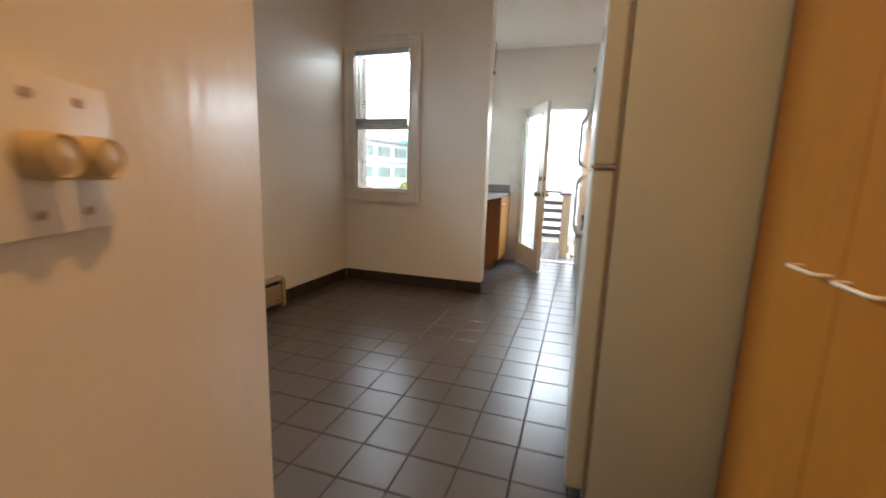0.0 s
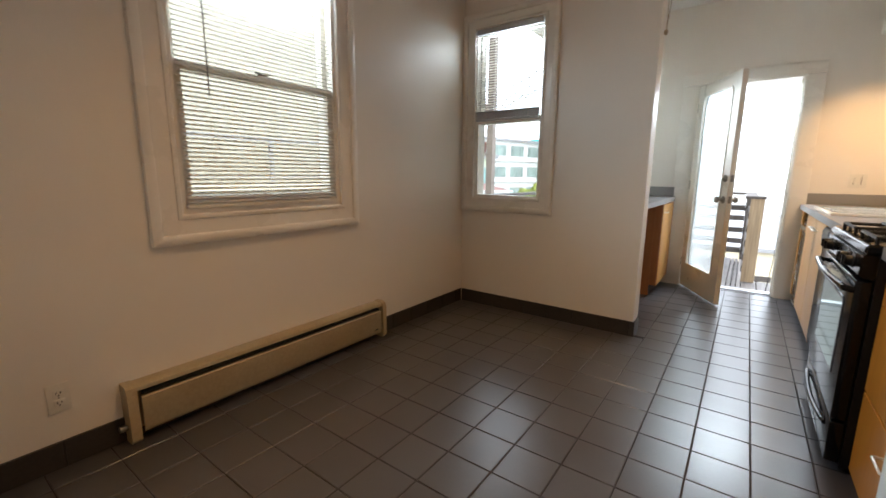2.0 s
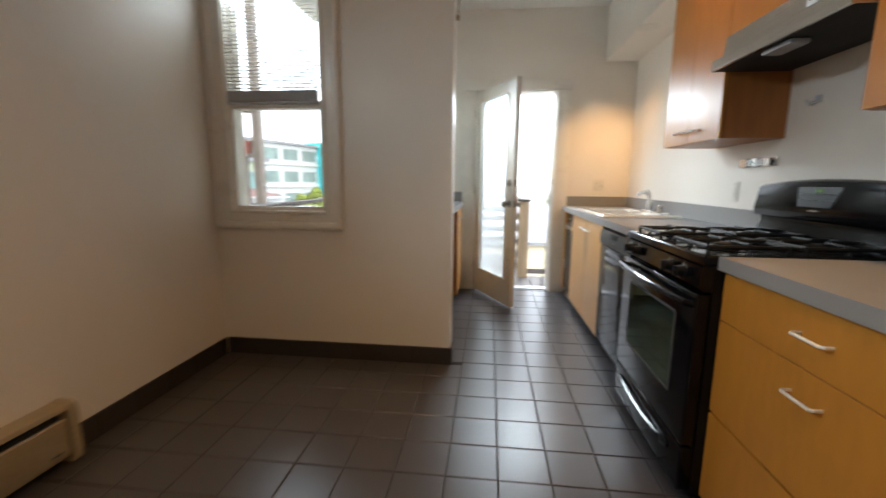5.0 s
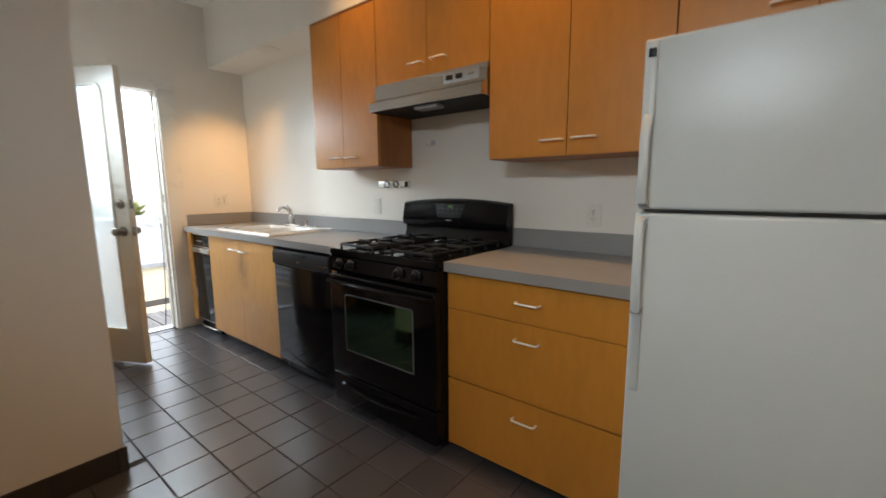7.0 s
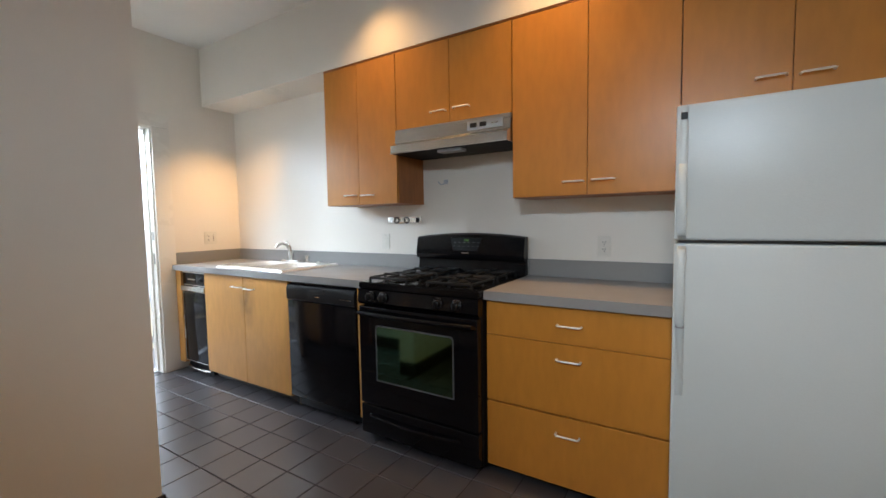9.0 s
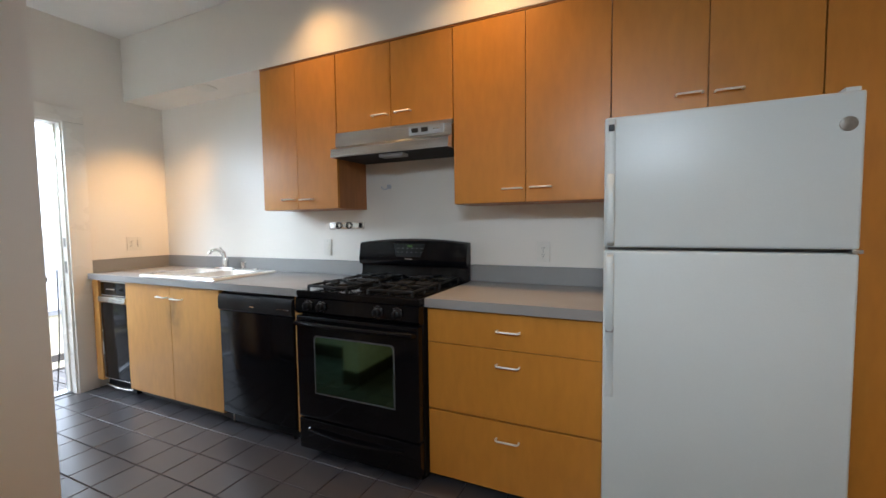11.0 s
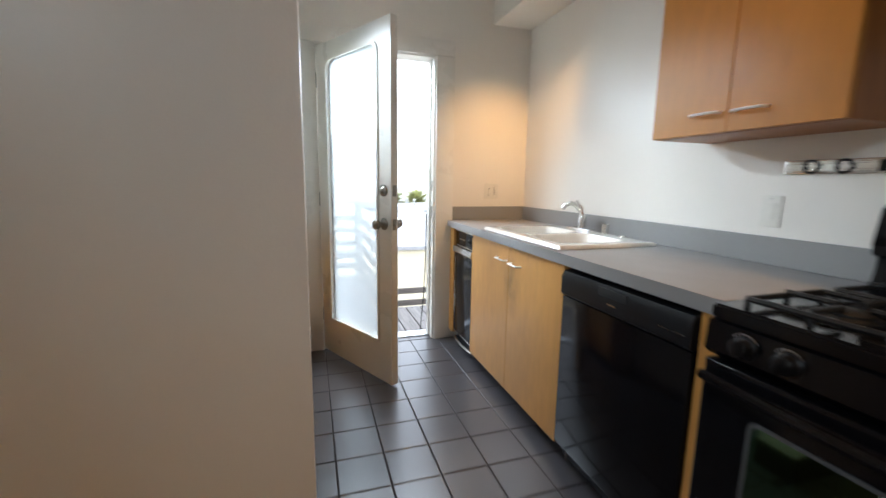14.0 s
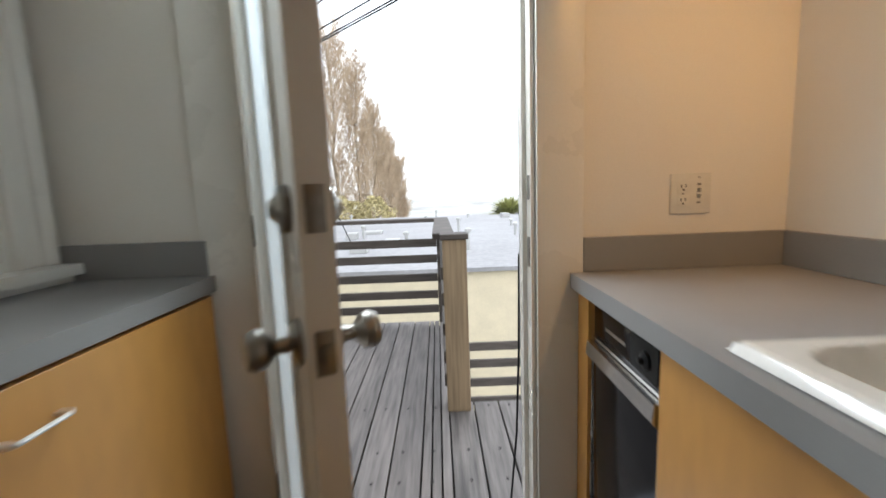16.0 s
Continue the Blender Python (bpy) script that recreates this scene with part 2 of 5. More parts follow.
def tube(points, r, sides=8, closed=False):
    """A bent round bar through the points."""
    bm, rings = bmesh.new(), []
    pts = [Vector(p) for p in points]
    n = len(pts)
    for i, p in enumerate(pts):
        if closed:
            d = pts[(i + 1) % n] - pts[i - 1]
        else:
            d = pts[min(i + 1, n - 1)] - pts[max(i - 1, 0)]
        q = d.to_track_quat("Z", "Y")
        rings.append([bm.verts.new(p + q @ Vector((r * math.cos(2 * math.pi * k / sides), r * math.sin(2 * math.pi * k / sides), 0)))
                      for k in range(sides)])
    for i in range(n if closed else n - 1):
        a, b = rings[i], rings[(i + 1) % n]
        for k in range(sides):
            bm.faces.new((a[k], a[(k + 1) % sides], b[(k + 1) % sides], b[k]))
    if not closed:
        bm.faces.new(rings[0][::-1])
        bm.faces.new(rings[-1])
    return bm


def lathe(profile, origin, axis=(0, 0, 1), sides=24):
    """A turned shape: profile of (radius, height along the axis)."""
    bm = bmesh.new()
    rings = []
    for r, h in profile:
        rings.append([bm.verts.new((max(r, 1e-4) * math.cos(2 * math.pi * k / sides), max(r, 1e-4) * math.sin(2 * math.pi * k / sides), h))
                      for k in range(sides)])
    for a, b in zip(rings, rings[1:]):
        for k in range(sides):
            bm.faces.new((a[k], a[(k + 1) % sides], b[(k + 1) % sides], b[k]))
    bm.faces.new(rings[0][::-1])
    bm.faces.new(rings[-1])
    turn = Vector(axis).to_track_quat("Z", "Y").to_matrix().to_4x4()
    bmesh.ops.transform(bm, matrix=Matrix.Translation(origin) @ turn, verts=bm.verts)
    return bm


def extrude_yz(points, x0, x1):
    """A prism: the outline in (y, z), drawn out from x0 to x1."""
    bm = bmesh.new()
    a = [bm.verts.new((x0, y, z)) for y, z in points]
    b = [bm.verts.new((x1, y, z)) for y, z in points]
    n = len(points)
    bm.faces.new(a)
    bm.faces.new(b[::-1])
    for i in range(n):
        bm.faces.new((a[i], b[i], b[(i + 1) % n], a[(i + 1) % n]))
    bmesh.ops.recalc_face_normals(bm, faces=bm.faces)
    return bm


def extrude_xz(points, y0, y1):
    bm = bmesh.new()
    a = [bm.verts.new((x, y0, z)) for x, z in points]
    b = [bm.verts.new((x, y1, z)) for x, z in points]
    n = len(points)
    bm.faces.new(a)
    bm.faces.new(b[::-1])
    for i in range(n):
        bm.faces.new((a[i], b[i], b[(i + 1) % n], a[(i + 1) % n]))
    bmesh.ops.recalc_face_normals(bm, faces=bm.faces)
    return bm


def smooth(me, angle=35):
    me.shade_smooth()
    me.set_sharp_from_angle(angle=radians(angle))


def origin_of(ob):
    p = Vector((0, 0, 0))
    while ob:
        p = p + ob.location
        ob = ob.parent
    return p


def part(name, bm, mat, parent=None, label=""):
    """Link a bmesh, given in world places, as one mesh object under a thing or a part."""
    bmesh.ops.recalc_face_normals(bm, faces=bm.faces)
    me = bpy.data.meshes.new(name)
    if parent:
        bmesh.ops.translate(bm, vec=-origin_of(parent), verts=bm.verts)
    bm.to_mesh(me)
    bm.free()
    me.materials.append(mat)
    smooth(me)
    ob = new(name, me)
    if parent:
        ob.parent = parent
    return tagged(ob, label)


def thing(name, label, category, at=(0, 0, 0), group=""):
    ob = new(name)
    ob.location = at
    ob.empty_display_size = 0.1
    return tagged(ob, label, category, group)


def structure(name, bm, mat, label, category):
    return tagged(part(name, bm, mat), label, category, kind="structure")


def wall(name, axis, at, thick, u0, u1, z0, z1, holes, mat, label):
    """A wall with openings through it. axis 'x': the wall stands at x = at .. at + thick and runs along y."""
    us = sorted({u0, u1, *(h[0] for h in holes), *(h[1] for h in holes)})
    zs = sorted({z0, z1, *(h[2] for h in holes), *(h[3] for h in holes)})

    def solid(i, j):
        if not (0 <= i < len(us) - 1 and 0 <= j < len(zs) - 1):
            return False
        u, z = (us[i] + us[i + 1]) / 2, (zs[j] + zs[j + 1]) / 2
        return not any(h[0] < u < h[1] and h[2] < z < h[3] for h in holes)
    bm = bmesh.new()

    def quad(*pts):
        bm.faces.new([bm.verts.new((d, u, z) if axis == "x" else (u, d, z)) for d, u, z in pts])
    a, b = at, at + thick
    for i in range(len(us) - 1):
        for j in range(len(zs) - 1):
            if not solid(i, j):
                continue
            p, q, r, s = us[i], us[i + 1], zs[j], zs[j + 1]
            quad((a, p, r), (a, q, r), (a, q, s), (a, p, s))
            quad((b, p, r), (b, p, s), (b, q, s), (b, q, r))
            if not solid(i - 1, j):
                quad((a, p, r), (a, p, s), (b, p, s), (b, p, r))
            if not solid(i + 1, j):
                quad((a, q, r), (b, q, r), (b, q, s), (a, q, s))
            if not solid(i, j - 1):
                quad((a, p, r), (b, p, r), (b, q, r), (a, q, r))
            if not solid(i, j + 1):
                quad((a, p, s), (a, q, s), (b, q, s), (b, p, s))
    bmesh.ops.remove_doubles(bm, verts=bm.verts, dist=1e-5)
    return structure(name, bm, mat, label, "wall")


# ---- the shell ----
CEIL = 2.82
DOORWALL = 1.925
structure("ceiling", box(-3.30, 0.15, -5.3, 2.07, CEIL, CEIL + 0.12), M_CEIL, "smooth off-white painted ceiling", "ceiling")
wall("wall_east", "x", 0.0, 0.15, -5.3, 2.07, -0.1, CEIL, [], M_WALL, "smooth cream painted kitchen wall behind the cabinets")
wall("wall_north", "y", DOORWALL, 0.145, -2.265, 0.0, -0.1, CEIL, [(-1.545, -0.735, -0.02, 2.06)], M_WALL, "cream painted wall with the deck door opening")
wall("wall_west", "x", -3.27, 0.15, -3.56, 0.0, -0.1, CEIL, [(-2.315, -1.403, 0.965, 2.33)], M_WALL, "cream painted dining wall with a sash window")
wall("wall_nook", "y", 0.0, 0.15, -3.27, -1.615, -0.1, CEIL, [(-3.0, -2.40, 0.965, 2.33)], M_WALL, "cream painted stub wall with a narrow sash window")
wall("wall_galley", "x", -2.265, 0.15, 0.15, DOORWALL, -0.1, CEIL, [(1.233, 1.79, 1.0, 2.33)], M_WALL, "cream painted galley wall with a window over the counter")
wall("wall_dining_south", "y", -3.375, 0.12, -3.12, -1.321, -0.1, CEIL, [], M_WALL, "cream painted wall at the back of the dining nook")
wing = bmesh.new()
plan = ((-1.32, -3.255), (-0.98, -4.05), (-0.98, -5.3), (-1.10, -5.3), (-1.10, -4.08), (-1.40, -3.37))
low, high = ([wing.verts.new((x, y, z)) for x, y in plan] for z in (-0.1, CEIL))
wing.faces.new(low)
wing.faces.new(high[::-1])
for i in range(len(plan)):
    j = (i + 1) % len(plan)
    wing.faces.new((low[i], low[j], high[j], high[i]))
structure("wall_hall", wing, M_GLOSSWALL, "glossy tan painted splayed hall wall with brush marks", "wall")
wall("wall_hall_east", "x", -0.30, 0.15, -5.3, -3.36, -0.1, CEIL, [], M_WALL, "cream painted hall wall beside the pantry")
wall("wall_hall_end", "y", -5.42, 0.12, -1.10, 0.15, -0.1, CEIL, [], M_WALL, "cream painted wall at the end of the hall")
structure("soffit", box(-0.305, 0.0, -3.36, DOORWALL, 2.315, CEIL), M_WALL, "cream painted soffit above the wall cabinets", "soffit")
floor = structure("floor", box(-3.27, 0.15, -5.42, 2.07, -0.1, -0.004), M_GROUT, "dark grey square tiled kitchen floor", "floor")

# ---- windows ----
def casing(parent, horizontal, at, side, u0, u1, z0, z1, w=0.14, foot=True):
    """Moulded casing: mitred lengths of one stepped profile, with a bead by the sash and a raised back band."""
    profile = ((0.0, 0.0), (0.0, 0.014), (0.004, 0.019), (0.012, 0.021), (0.020, 0.019), (0.024, 0.012), (w - 0.046, 0.015), (w - 0.042, 0.024),
               (w - 0.032, 0.030), (w - 0.010, 0.031), (w - 0.002, 0.027), (w, 0.020), (w, 0.0))

    def place(u, z, d):
        return (at + side * d, u, z) if horizontal == "y" else (u, at + side * d, z)
    below = z0 - 0.001
    for nm, sides in (("casing_side", ("lo",)), ("casing_side", ("hi",)), ("casing_bottom", ("down",)), ("casing_top", ("up",))):
        if nm == "casing_bottom" and not foot:
            continue
        bm = bmesh.new()
        rings = []
        for end in (0, 1):
            ring = []
            for o, d in profile:
                o = o + 0.0004
                low = (z0 - o) if foot else below
                if sides == ("lo",):
                    p = (u0 - o, low if end == 0 else z1 + o)
                elif sides == ("hi",):
                    p = (u1 + o, low if end == 0 else z1 + o)
                elif sides == ("down",):
                    p = (u0 - o if end == 0 else u1 + o, z0 - o)
                else:
                    p = (u0 - o if end == 0 else u1 + o, z1 + o)
                ring.append(bm.verts.new(place(*p, d)))
            rings.append(ring)
        n = len(profile)
        for i in range(n):
            j = (i + 1) % n
            bm.faces.new((rings[0][i], rings[0][j], rings[1][j], rings[1][i]))
        bm.faces.new(rings[0])
        bm.faces.new(rings[1][::-1])
        part(nm, bm, M_TRIM, parent)


def sash_window(name, label, horizontal, at, side, u0, u1, z0, z1, meet, stool=False, case=0.14, edge=0.022, f=0.035, foot=0.06):
    """A double-hung window in an opening; at: the wall's inner face; side: the way into the room."""
    win = tagged(new(name), label, "window", kind="structure")
    out = -side

    def lim(ua, ub, za, zb, d0, d1):
        lo, hi = sorted((at + out * d0, at + out * d1))
        return (lo, hi, ua, ub, za, zb) if horizontal == "y" else (ua, ub, lo, hi, za, zb)
    part("window_frame", boxes(lim(u0, u0 + edge, z0, z1, 0.002, 0.148), lim(u1 - edge, u1, z0, z1, 0.002, 0.148),
                               lim(u0 + edge, u1 - edge, z1 - edge, z1, 0.002, 0.148), lim(u0 + edge, u1 - edge, z0, z0 + edge, 0.002, 0.148)), M_TRIM, win)
    for nm, za, zb, d in (("lower_sash", z0 + edge, meet + 0.02, 0.014), ("upper_sash", meet - 0.02, z1 - edge, 0.056)):
        a, b, t = u0 + edge, u1 - edge, 0.036
        sash = part(nm, boxes(lim(a, a + f, za, zb, d, d + t), lim(b - f, b, za, zb, d, d + t),
                              lim(a + f, b - f, zb - 0.04, zb, d, d + t), lim(a + f, b - f, za, za + (foot if nm == "lower_sash" else 0.04), d, d + t)), M_TRIM, win)
        pane = part("pane", boxes(lim(a + f - 0.004, b - f + 0.004, za + min(0.036, foot - 0.004), zb - 0.036, d + 0.016, d + 0.020)), M_GLASS, sash)
        pane.visible_shadow = False
    lock = boxes(lim((u0 + u1) / 2 - 0.03, (u0 + u1) / 2 + 0.03, meet + 0.0205, meet + 0.036, 0.018, 0.045))
    part("sash_lock", lock, M_NICKEL, win)
    casing(win, horizontal, at, side, u0, u1, z0, z1, case, not stool)
    if stool:
        part("window_sill", boxes(lim(u0 - 1.05, u1 + 0.114, z0 - 0.032, z0 - 0.002, -0.085, -0.0005)), M_TRIM, win)
        part("apron", boxes(lim(u0 - 1.05, u1 + 0.113, z0 - 0.0525, z0 - 0.033, -0.055, -0.0005)), M_TRIM, win)
    return win


W1 = sash_window("window_1", "cream painted sash window with moulded casing", "y", -3.12, 1, -2.315, -1.403, 0.965, 2.33, 1.625, case=0.135)
W2 = sash_window("window_2", "narrow cream painted sash window with wide casing", "x", 0.0, -1, -3.0, -2.40, 0.965, 2.33, 1.60, case=0.118, edge=0.008, f=0.012, foot=0.014)
W3 = sash_window("window_3", "cream painted sash window above the grey counter", "y", -2.115, 1, 1.233, 1.79, 1.0, 2.33, 1.645, stool=True, case=0.112, f=0.026, foot=0.036)


def blind(label, horizontal, at, out, u0, u1, top, bottom, tilt, stack=0.0, wand=None, rail_mat=None):
    """A venetian blind: head rail, slats, bottom rail, ladder cords."""
    b = thing("venetian_blind", label, "window blind", (at, (u0 + u1) / 2, bottom) if horizontal == "y" else ((u0 + u1) / 2, at, bottom), "venetian blinds")

    def lim(ua, ub, za, zb, d0, d1):
        lo, hi = sorted((at + out * d0, at + out * d1))
        return (lo, hi, ua, ub, za, zb) if horizontal == "y" else (ua, ub, lo, hi, za, zb)
    part("head_rail", boxes(lim(u0, u1, top - 0.038, top, -0.004, 0.030)), rail_mat or M_BLIND, b)
    if stack:
        # Stacked slats are grey, not cream: backlit shade is put into the colour.
        for i in range(int(stack / 0.006)):
            part("stacked_slat", boxes(lim(u0 + 0.004, u1 - 0.004, bottom + 0.020 + i * 0.006, bottom + 0.024 + i * 0.006, 0.001, 0.026)), M_STACK if rail_mat is M_STACK else M_BLINDRAIL, b)
    part("bottom_rail", boxes(lim(u0 + 0.002, u1 - 0.002, bottom, bottom + 0.016, 0.0, 0.027)), rail_mat or M_BLIND, b)
    first, n = bottom + stack + 0.03, 0
    bm = bmesh.new()
    c, s = math.cos(radians(tilt)) * 0.0125, math.sin(radians(tilt)) * 0.0125
    length = (u1 - u0) / 2 - 0.006
    rows = []
    for k in (-1.0, -0.33, 0.33, 1.0):
        crown = 0.0022 * (1 - k * k)
        rows.append((out * (0.013 - k * c) , k * s + crown))
    vs = [[bm.verts.new((d, sg * length, z) if horizontal == "y" else (sg * length, d, z)) for sg in (-1, 1)] for d, z in rows]
    for p, q in zip(vs, vs[1:]):
        bm.faces.new((p[0], p[1], q[1], q[0]))
    bmesh.ops.solidify(bm, geom=list(bm.faces), thickness=0.0007)
    me = bpy.data.meshes.new("slat")
    bm.to_mesh(me)
    bm.free()
    me.materials.append(M_BLIND)
    z = first
    while z < top - 0.045:
        o = new("slat", me)
        o.parent = b
        o.location = (0, 0, z - bottom)
        z += 0.0205
    for f in (0.16, 0.84):
        u = u0 + (u1 - u0) * f
        part("ladder_cord", boxes(lim(u - 0.001, u + 0.001, bottom + 0.016, top - 0.038, -0.0015, -0.0003)), M_BLIND, b)
    if wand:
        u, z1 = wand
        a = (at - out * 0.012, u, top - 0.03) if horizontal == "y" else (u, at - out * 0.012, top - 0.03)
        e = (at - out * 0.014, u, z1) if horizontal == "y" else (u, at - out * 0.014, z1)
        part("tilt_wand", rod(a, e, 0.0035, 8), M_BLINDRAIL, b, "grey tilt wand")
    return b


blind("cream venetian blind lowered over the dining window", "y", -3.107, -1, -2.290, -1.428, 2.325, 0.99, -27, wand=(-2.16, 1.50))
blind("cream venetian blind drawn halfway up the narrow window", "x", -0.020, 1, -2.985, -2.415, 2.318, 1.60, -30, stack=0.065, rail_mat=M_STACK)
blind("cream venetian blind drawn up in the galley window", "y", -2.098, -1, 1.26, 1.763, 2.325, 1.62, -18, stack=0.065, rail_mat=M_BLINDRAIL)

# ---- deck door, its frame and casing ----
door_trim = tagged(new("door_frame"), "cream painted door casing with aluminium weather strip", "door frame", kind="structure")
for nm, l in (("casing_side", (-1.695, -1.547, DOORWALL - 0.018, DOORWALL, -0.004, 2.06)), ("casing_side", (-0.733, -0.600, DOORWALL - 0.018, DOORWALL, -0.004, 2.06)),
              ("casing_top", (-1.695, -0.600, DOORWALL - 0.018, DOORWALL, 2.062, 2.165))):
    part(nm, box(*l, bevel=0.003), M_TRIM, door_trim)
for nm, l in (("jamb", (-1.543, -1.533, DOORWALL, 2.068, 0.0, 2.048)), ("jamb", (-0.747, -0.737, DOORWALL, 2.068, 0.0, 2.048)), ("head_jamb", (-1.543, -0.737, DOORWALL, 2.068, 2.049, 2.059))):
    part(nm, box(*l), M_TRIM, door_trim)
part("door_stop", boxes((-0.760, -0.7475, 1.985, 2.03, 0.012, 2.046)), M_TRIM, door_trim)
part("door_stop", boxes((-1.5325, -1.520, 1.985, 2.03, 0.012, 2.046)), M_TRIM, door_trim)
for x in (-0.7535, -1.5265):
    part("weather_strip", box(x - 0.006, x + 0.006, 2.031, 2.045, 0.012, 2.04, 0.002), M_ALU, door_trim, "bright aluminium strip")
part("strike_plate", box(-0.7495, -0.7472, 1.94, 1.968, 0.93, 1.02, 0.001), M_NICKEL, door_trim)
part("strike_plate", box(-0.7495, -0.7472, 1.94, 1.968, 1.13, 1.20, 0.001), M_NICKEL, door_trim)
structure("threshold", box(-1.545, -0.735, 1.992, 2.10, -0.003, 0.009, 0.003), M_ALU, "worn aluminium door threshold", "threshold")
sill_floor = structure("sill_floor", box(-1.545, -0.735, 1.919, 1.9905, -0.0195, -0.0045), M_GROUT, "dark grey cut tiles in the doorway", "floor")
for k in range(-2, 3):
    x0, x1 = max(-1.530, -1.0206 + k * 0.2068 - 0.1009), min(-0.750, -1.0206 + k * 0.2068 + 0.1009)
    if x1 - x0 > 0.02:
        part("tile", box(x0, x1, 1.928, 1.989, -0.004, 0.0005, 0.0015, 1), M_TILE, sill_floor)

door = tagged(new("door_1"), "cream painted glass door standing half open", "door", kind="structure")
DW, DT = 0.77, 0.044


def rounded_lite(u0, u1, z0, z1, r):
    pts = [(u0, z0), (u1, z0)]
    for k in range(7):
        a = math.pi / 2 * k / 6
        pts.append((u1 - r + r * math.cos(a), z1 - r + r * math.sin(a)))
    for k in range(7):
        a = math.pi / 2 * (1 + k / 6)
        pts.append((u0 + r + r * math.cos(a), z1 - r + r * math.sin(a)))
    return pts


def frame_mesh(outer, inner, y0, y1):
    """A flat ring between two outlines of as many points, with thickness."""
    bm = bmesh.new()
    loops = [[bm.verts.new((x, y, z)) for x, z in pts] for y in (y0, y1) for pts in (outer, inner)]
    n = len(outer)
    for i in range(n):
        j = (i + 1) % n
        bm.faces.new((loops[0][i], loops[0][j], loops[1][j], loops[1][i]))
        bm.faces.new((loops[2][i], loops[3][i], loops[3][j], loops[2][j]))
        bm.faces.new((loops[0][i], loops[2][i], loops[2][j], loops[0][j]))
        bm.faces.new((loops[1][i], loops[1][j], loops[3][j], loops[3][i]))
    return bm


lite = rounded_lite(0.115, DW - 0.115, 0.255, 1.935, 0.06)
edge = [(0, 0.015), (DW, 0.015)] + [(DW, 2.035)] * 7 + [(0, 2.035)] * 7
leaf_bm = frame_mesh(edge, lite, -DT / 2, DT / 2)
bmesh.ops.remove_doubles(leaf_bm, verts=leaf_bm.verts, dist=1e-5)
leaf = part("leaf", leaf_bm, M_TRIM, door)
bead_in = rounded_lite(0.127, DW - 0.127, 0.267, 1.923, 0.055)
for s in (-1, 1):
    part("glazing_bead", frame_mesh(rounded_lite(0.110, DW - 0.110, 0.250, 1.940, 0.062), bead_in, s * DT / 2, s * (DT / 2 + 0.007)), M_TRIM, door)
gl = bmesh.new()
gl_a = [gl.verts.new((x, -0.003, z)) for x, z in lite]
gl_b = [gl.verts.new((x, 0.003, z)) for x, z in lite]
gl.faces.new(gl_a)
gl.faces.new(gl_b[::-1])
pane = part("pane", gl, glass("hazy_door_glass", (0.92, 0.95, 0.96), 0.02, 0.34), door, "hazy glass pane")
pane.visible_shadow = False
for z, dead in ((0.958, False), (1.143, True)):
    for s in (-1, 1):
        y = s * DT / 2
        if dead:
            part("deadbolt", lathe(((0.031, 0), (0.033, 0.004), (0.030, 0.012), (0.018, 0.017), (0.010, 0.026), (0.0, 0.027)), (DW - 0.062, y, z), (0, s, 0)), M_NICKEL, door, "aged nickel deadbolt")
        else:
            part("door_knob", lathe(((0.033, 0), (0.034, 0.004), (0.026, 0.010), (0.012, 0.014), (0.011, 0.032), (0.018, 0.038), (0.027, 0.046), (0.029, 0.056), (0.024, 0.067), (0.010, 0.072), (0, 0.073)),
                                    (DW - 0.062, y, z), (0, s, 0)), M_NICKEL, door, "aged nickel door knob")
    part("latch_plate", box(DW - 0.0005, DW + 0.0022, -0.0125, 0.0125, z - 0.03, z + 0.03, 0.001), M_NICKEL, door)
part("latch_bolt", box(DW + 0.002, DW + 0.011, -0.007, 0.007, 0.946, 0.970, 0.003), M_NICKEL, door)
for z in (0.27, 1.07, 1.83):
    part("hinge", merge(rod((-0.006, -DT / 2 - 0.004, z - 0.045), (-0.006, -DT / 2 - 0.004, z + 0.045), 0.0065, 10), box(-0.003, -0.0005, -DT / 2, DT / 2 - 0.008, z - 0.045, z + 0.045)), M_NICKEL, door)
door.matrix_basis = pose(-1.522, 1.925, 0, 0, 0, -62.5)


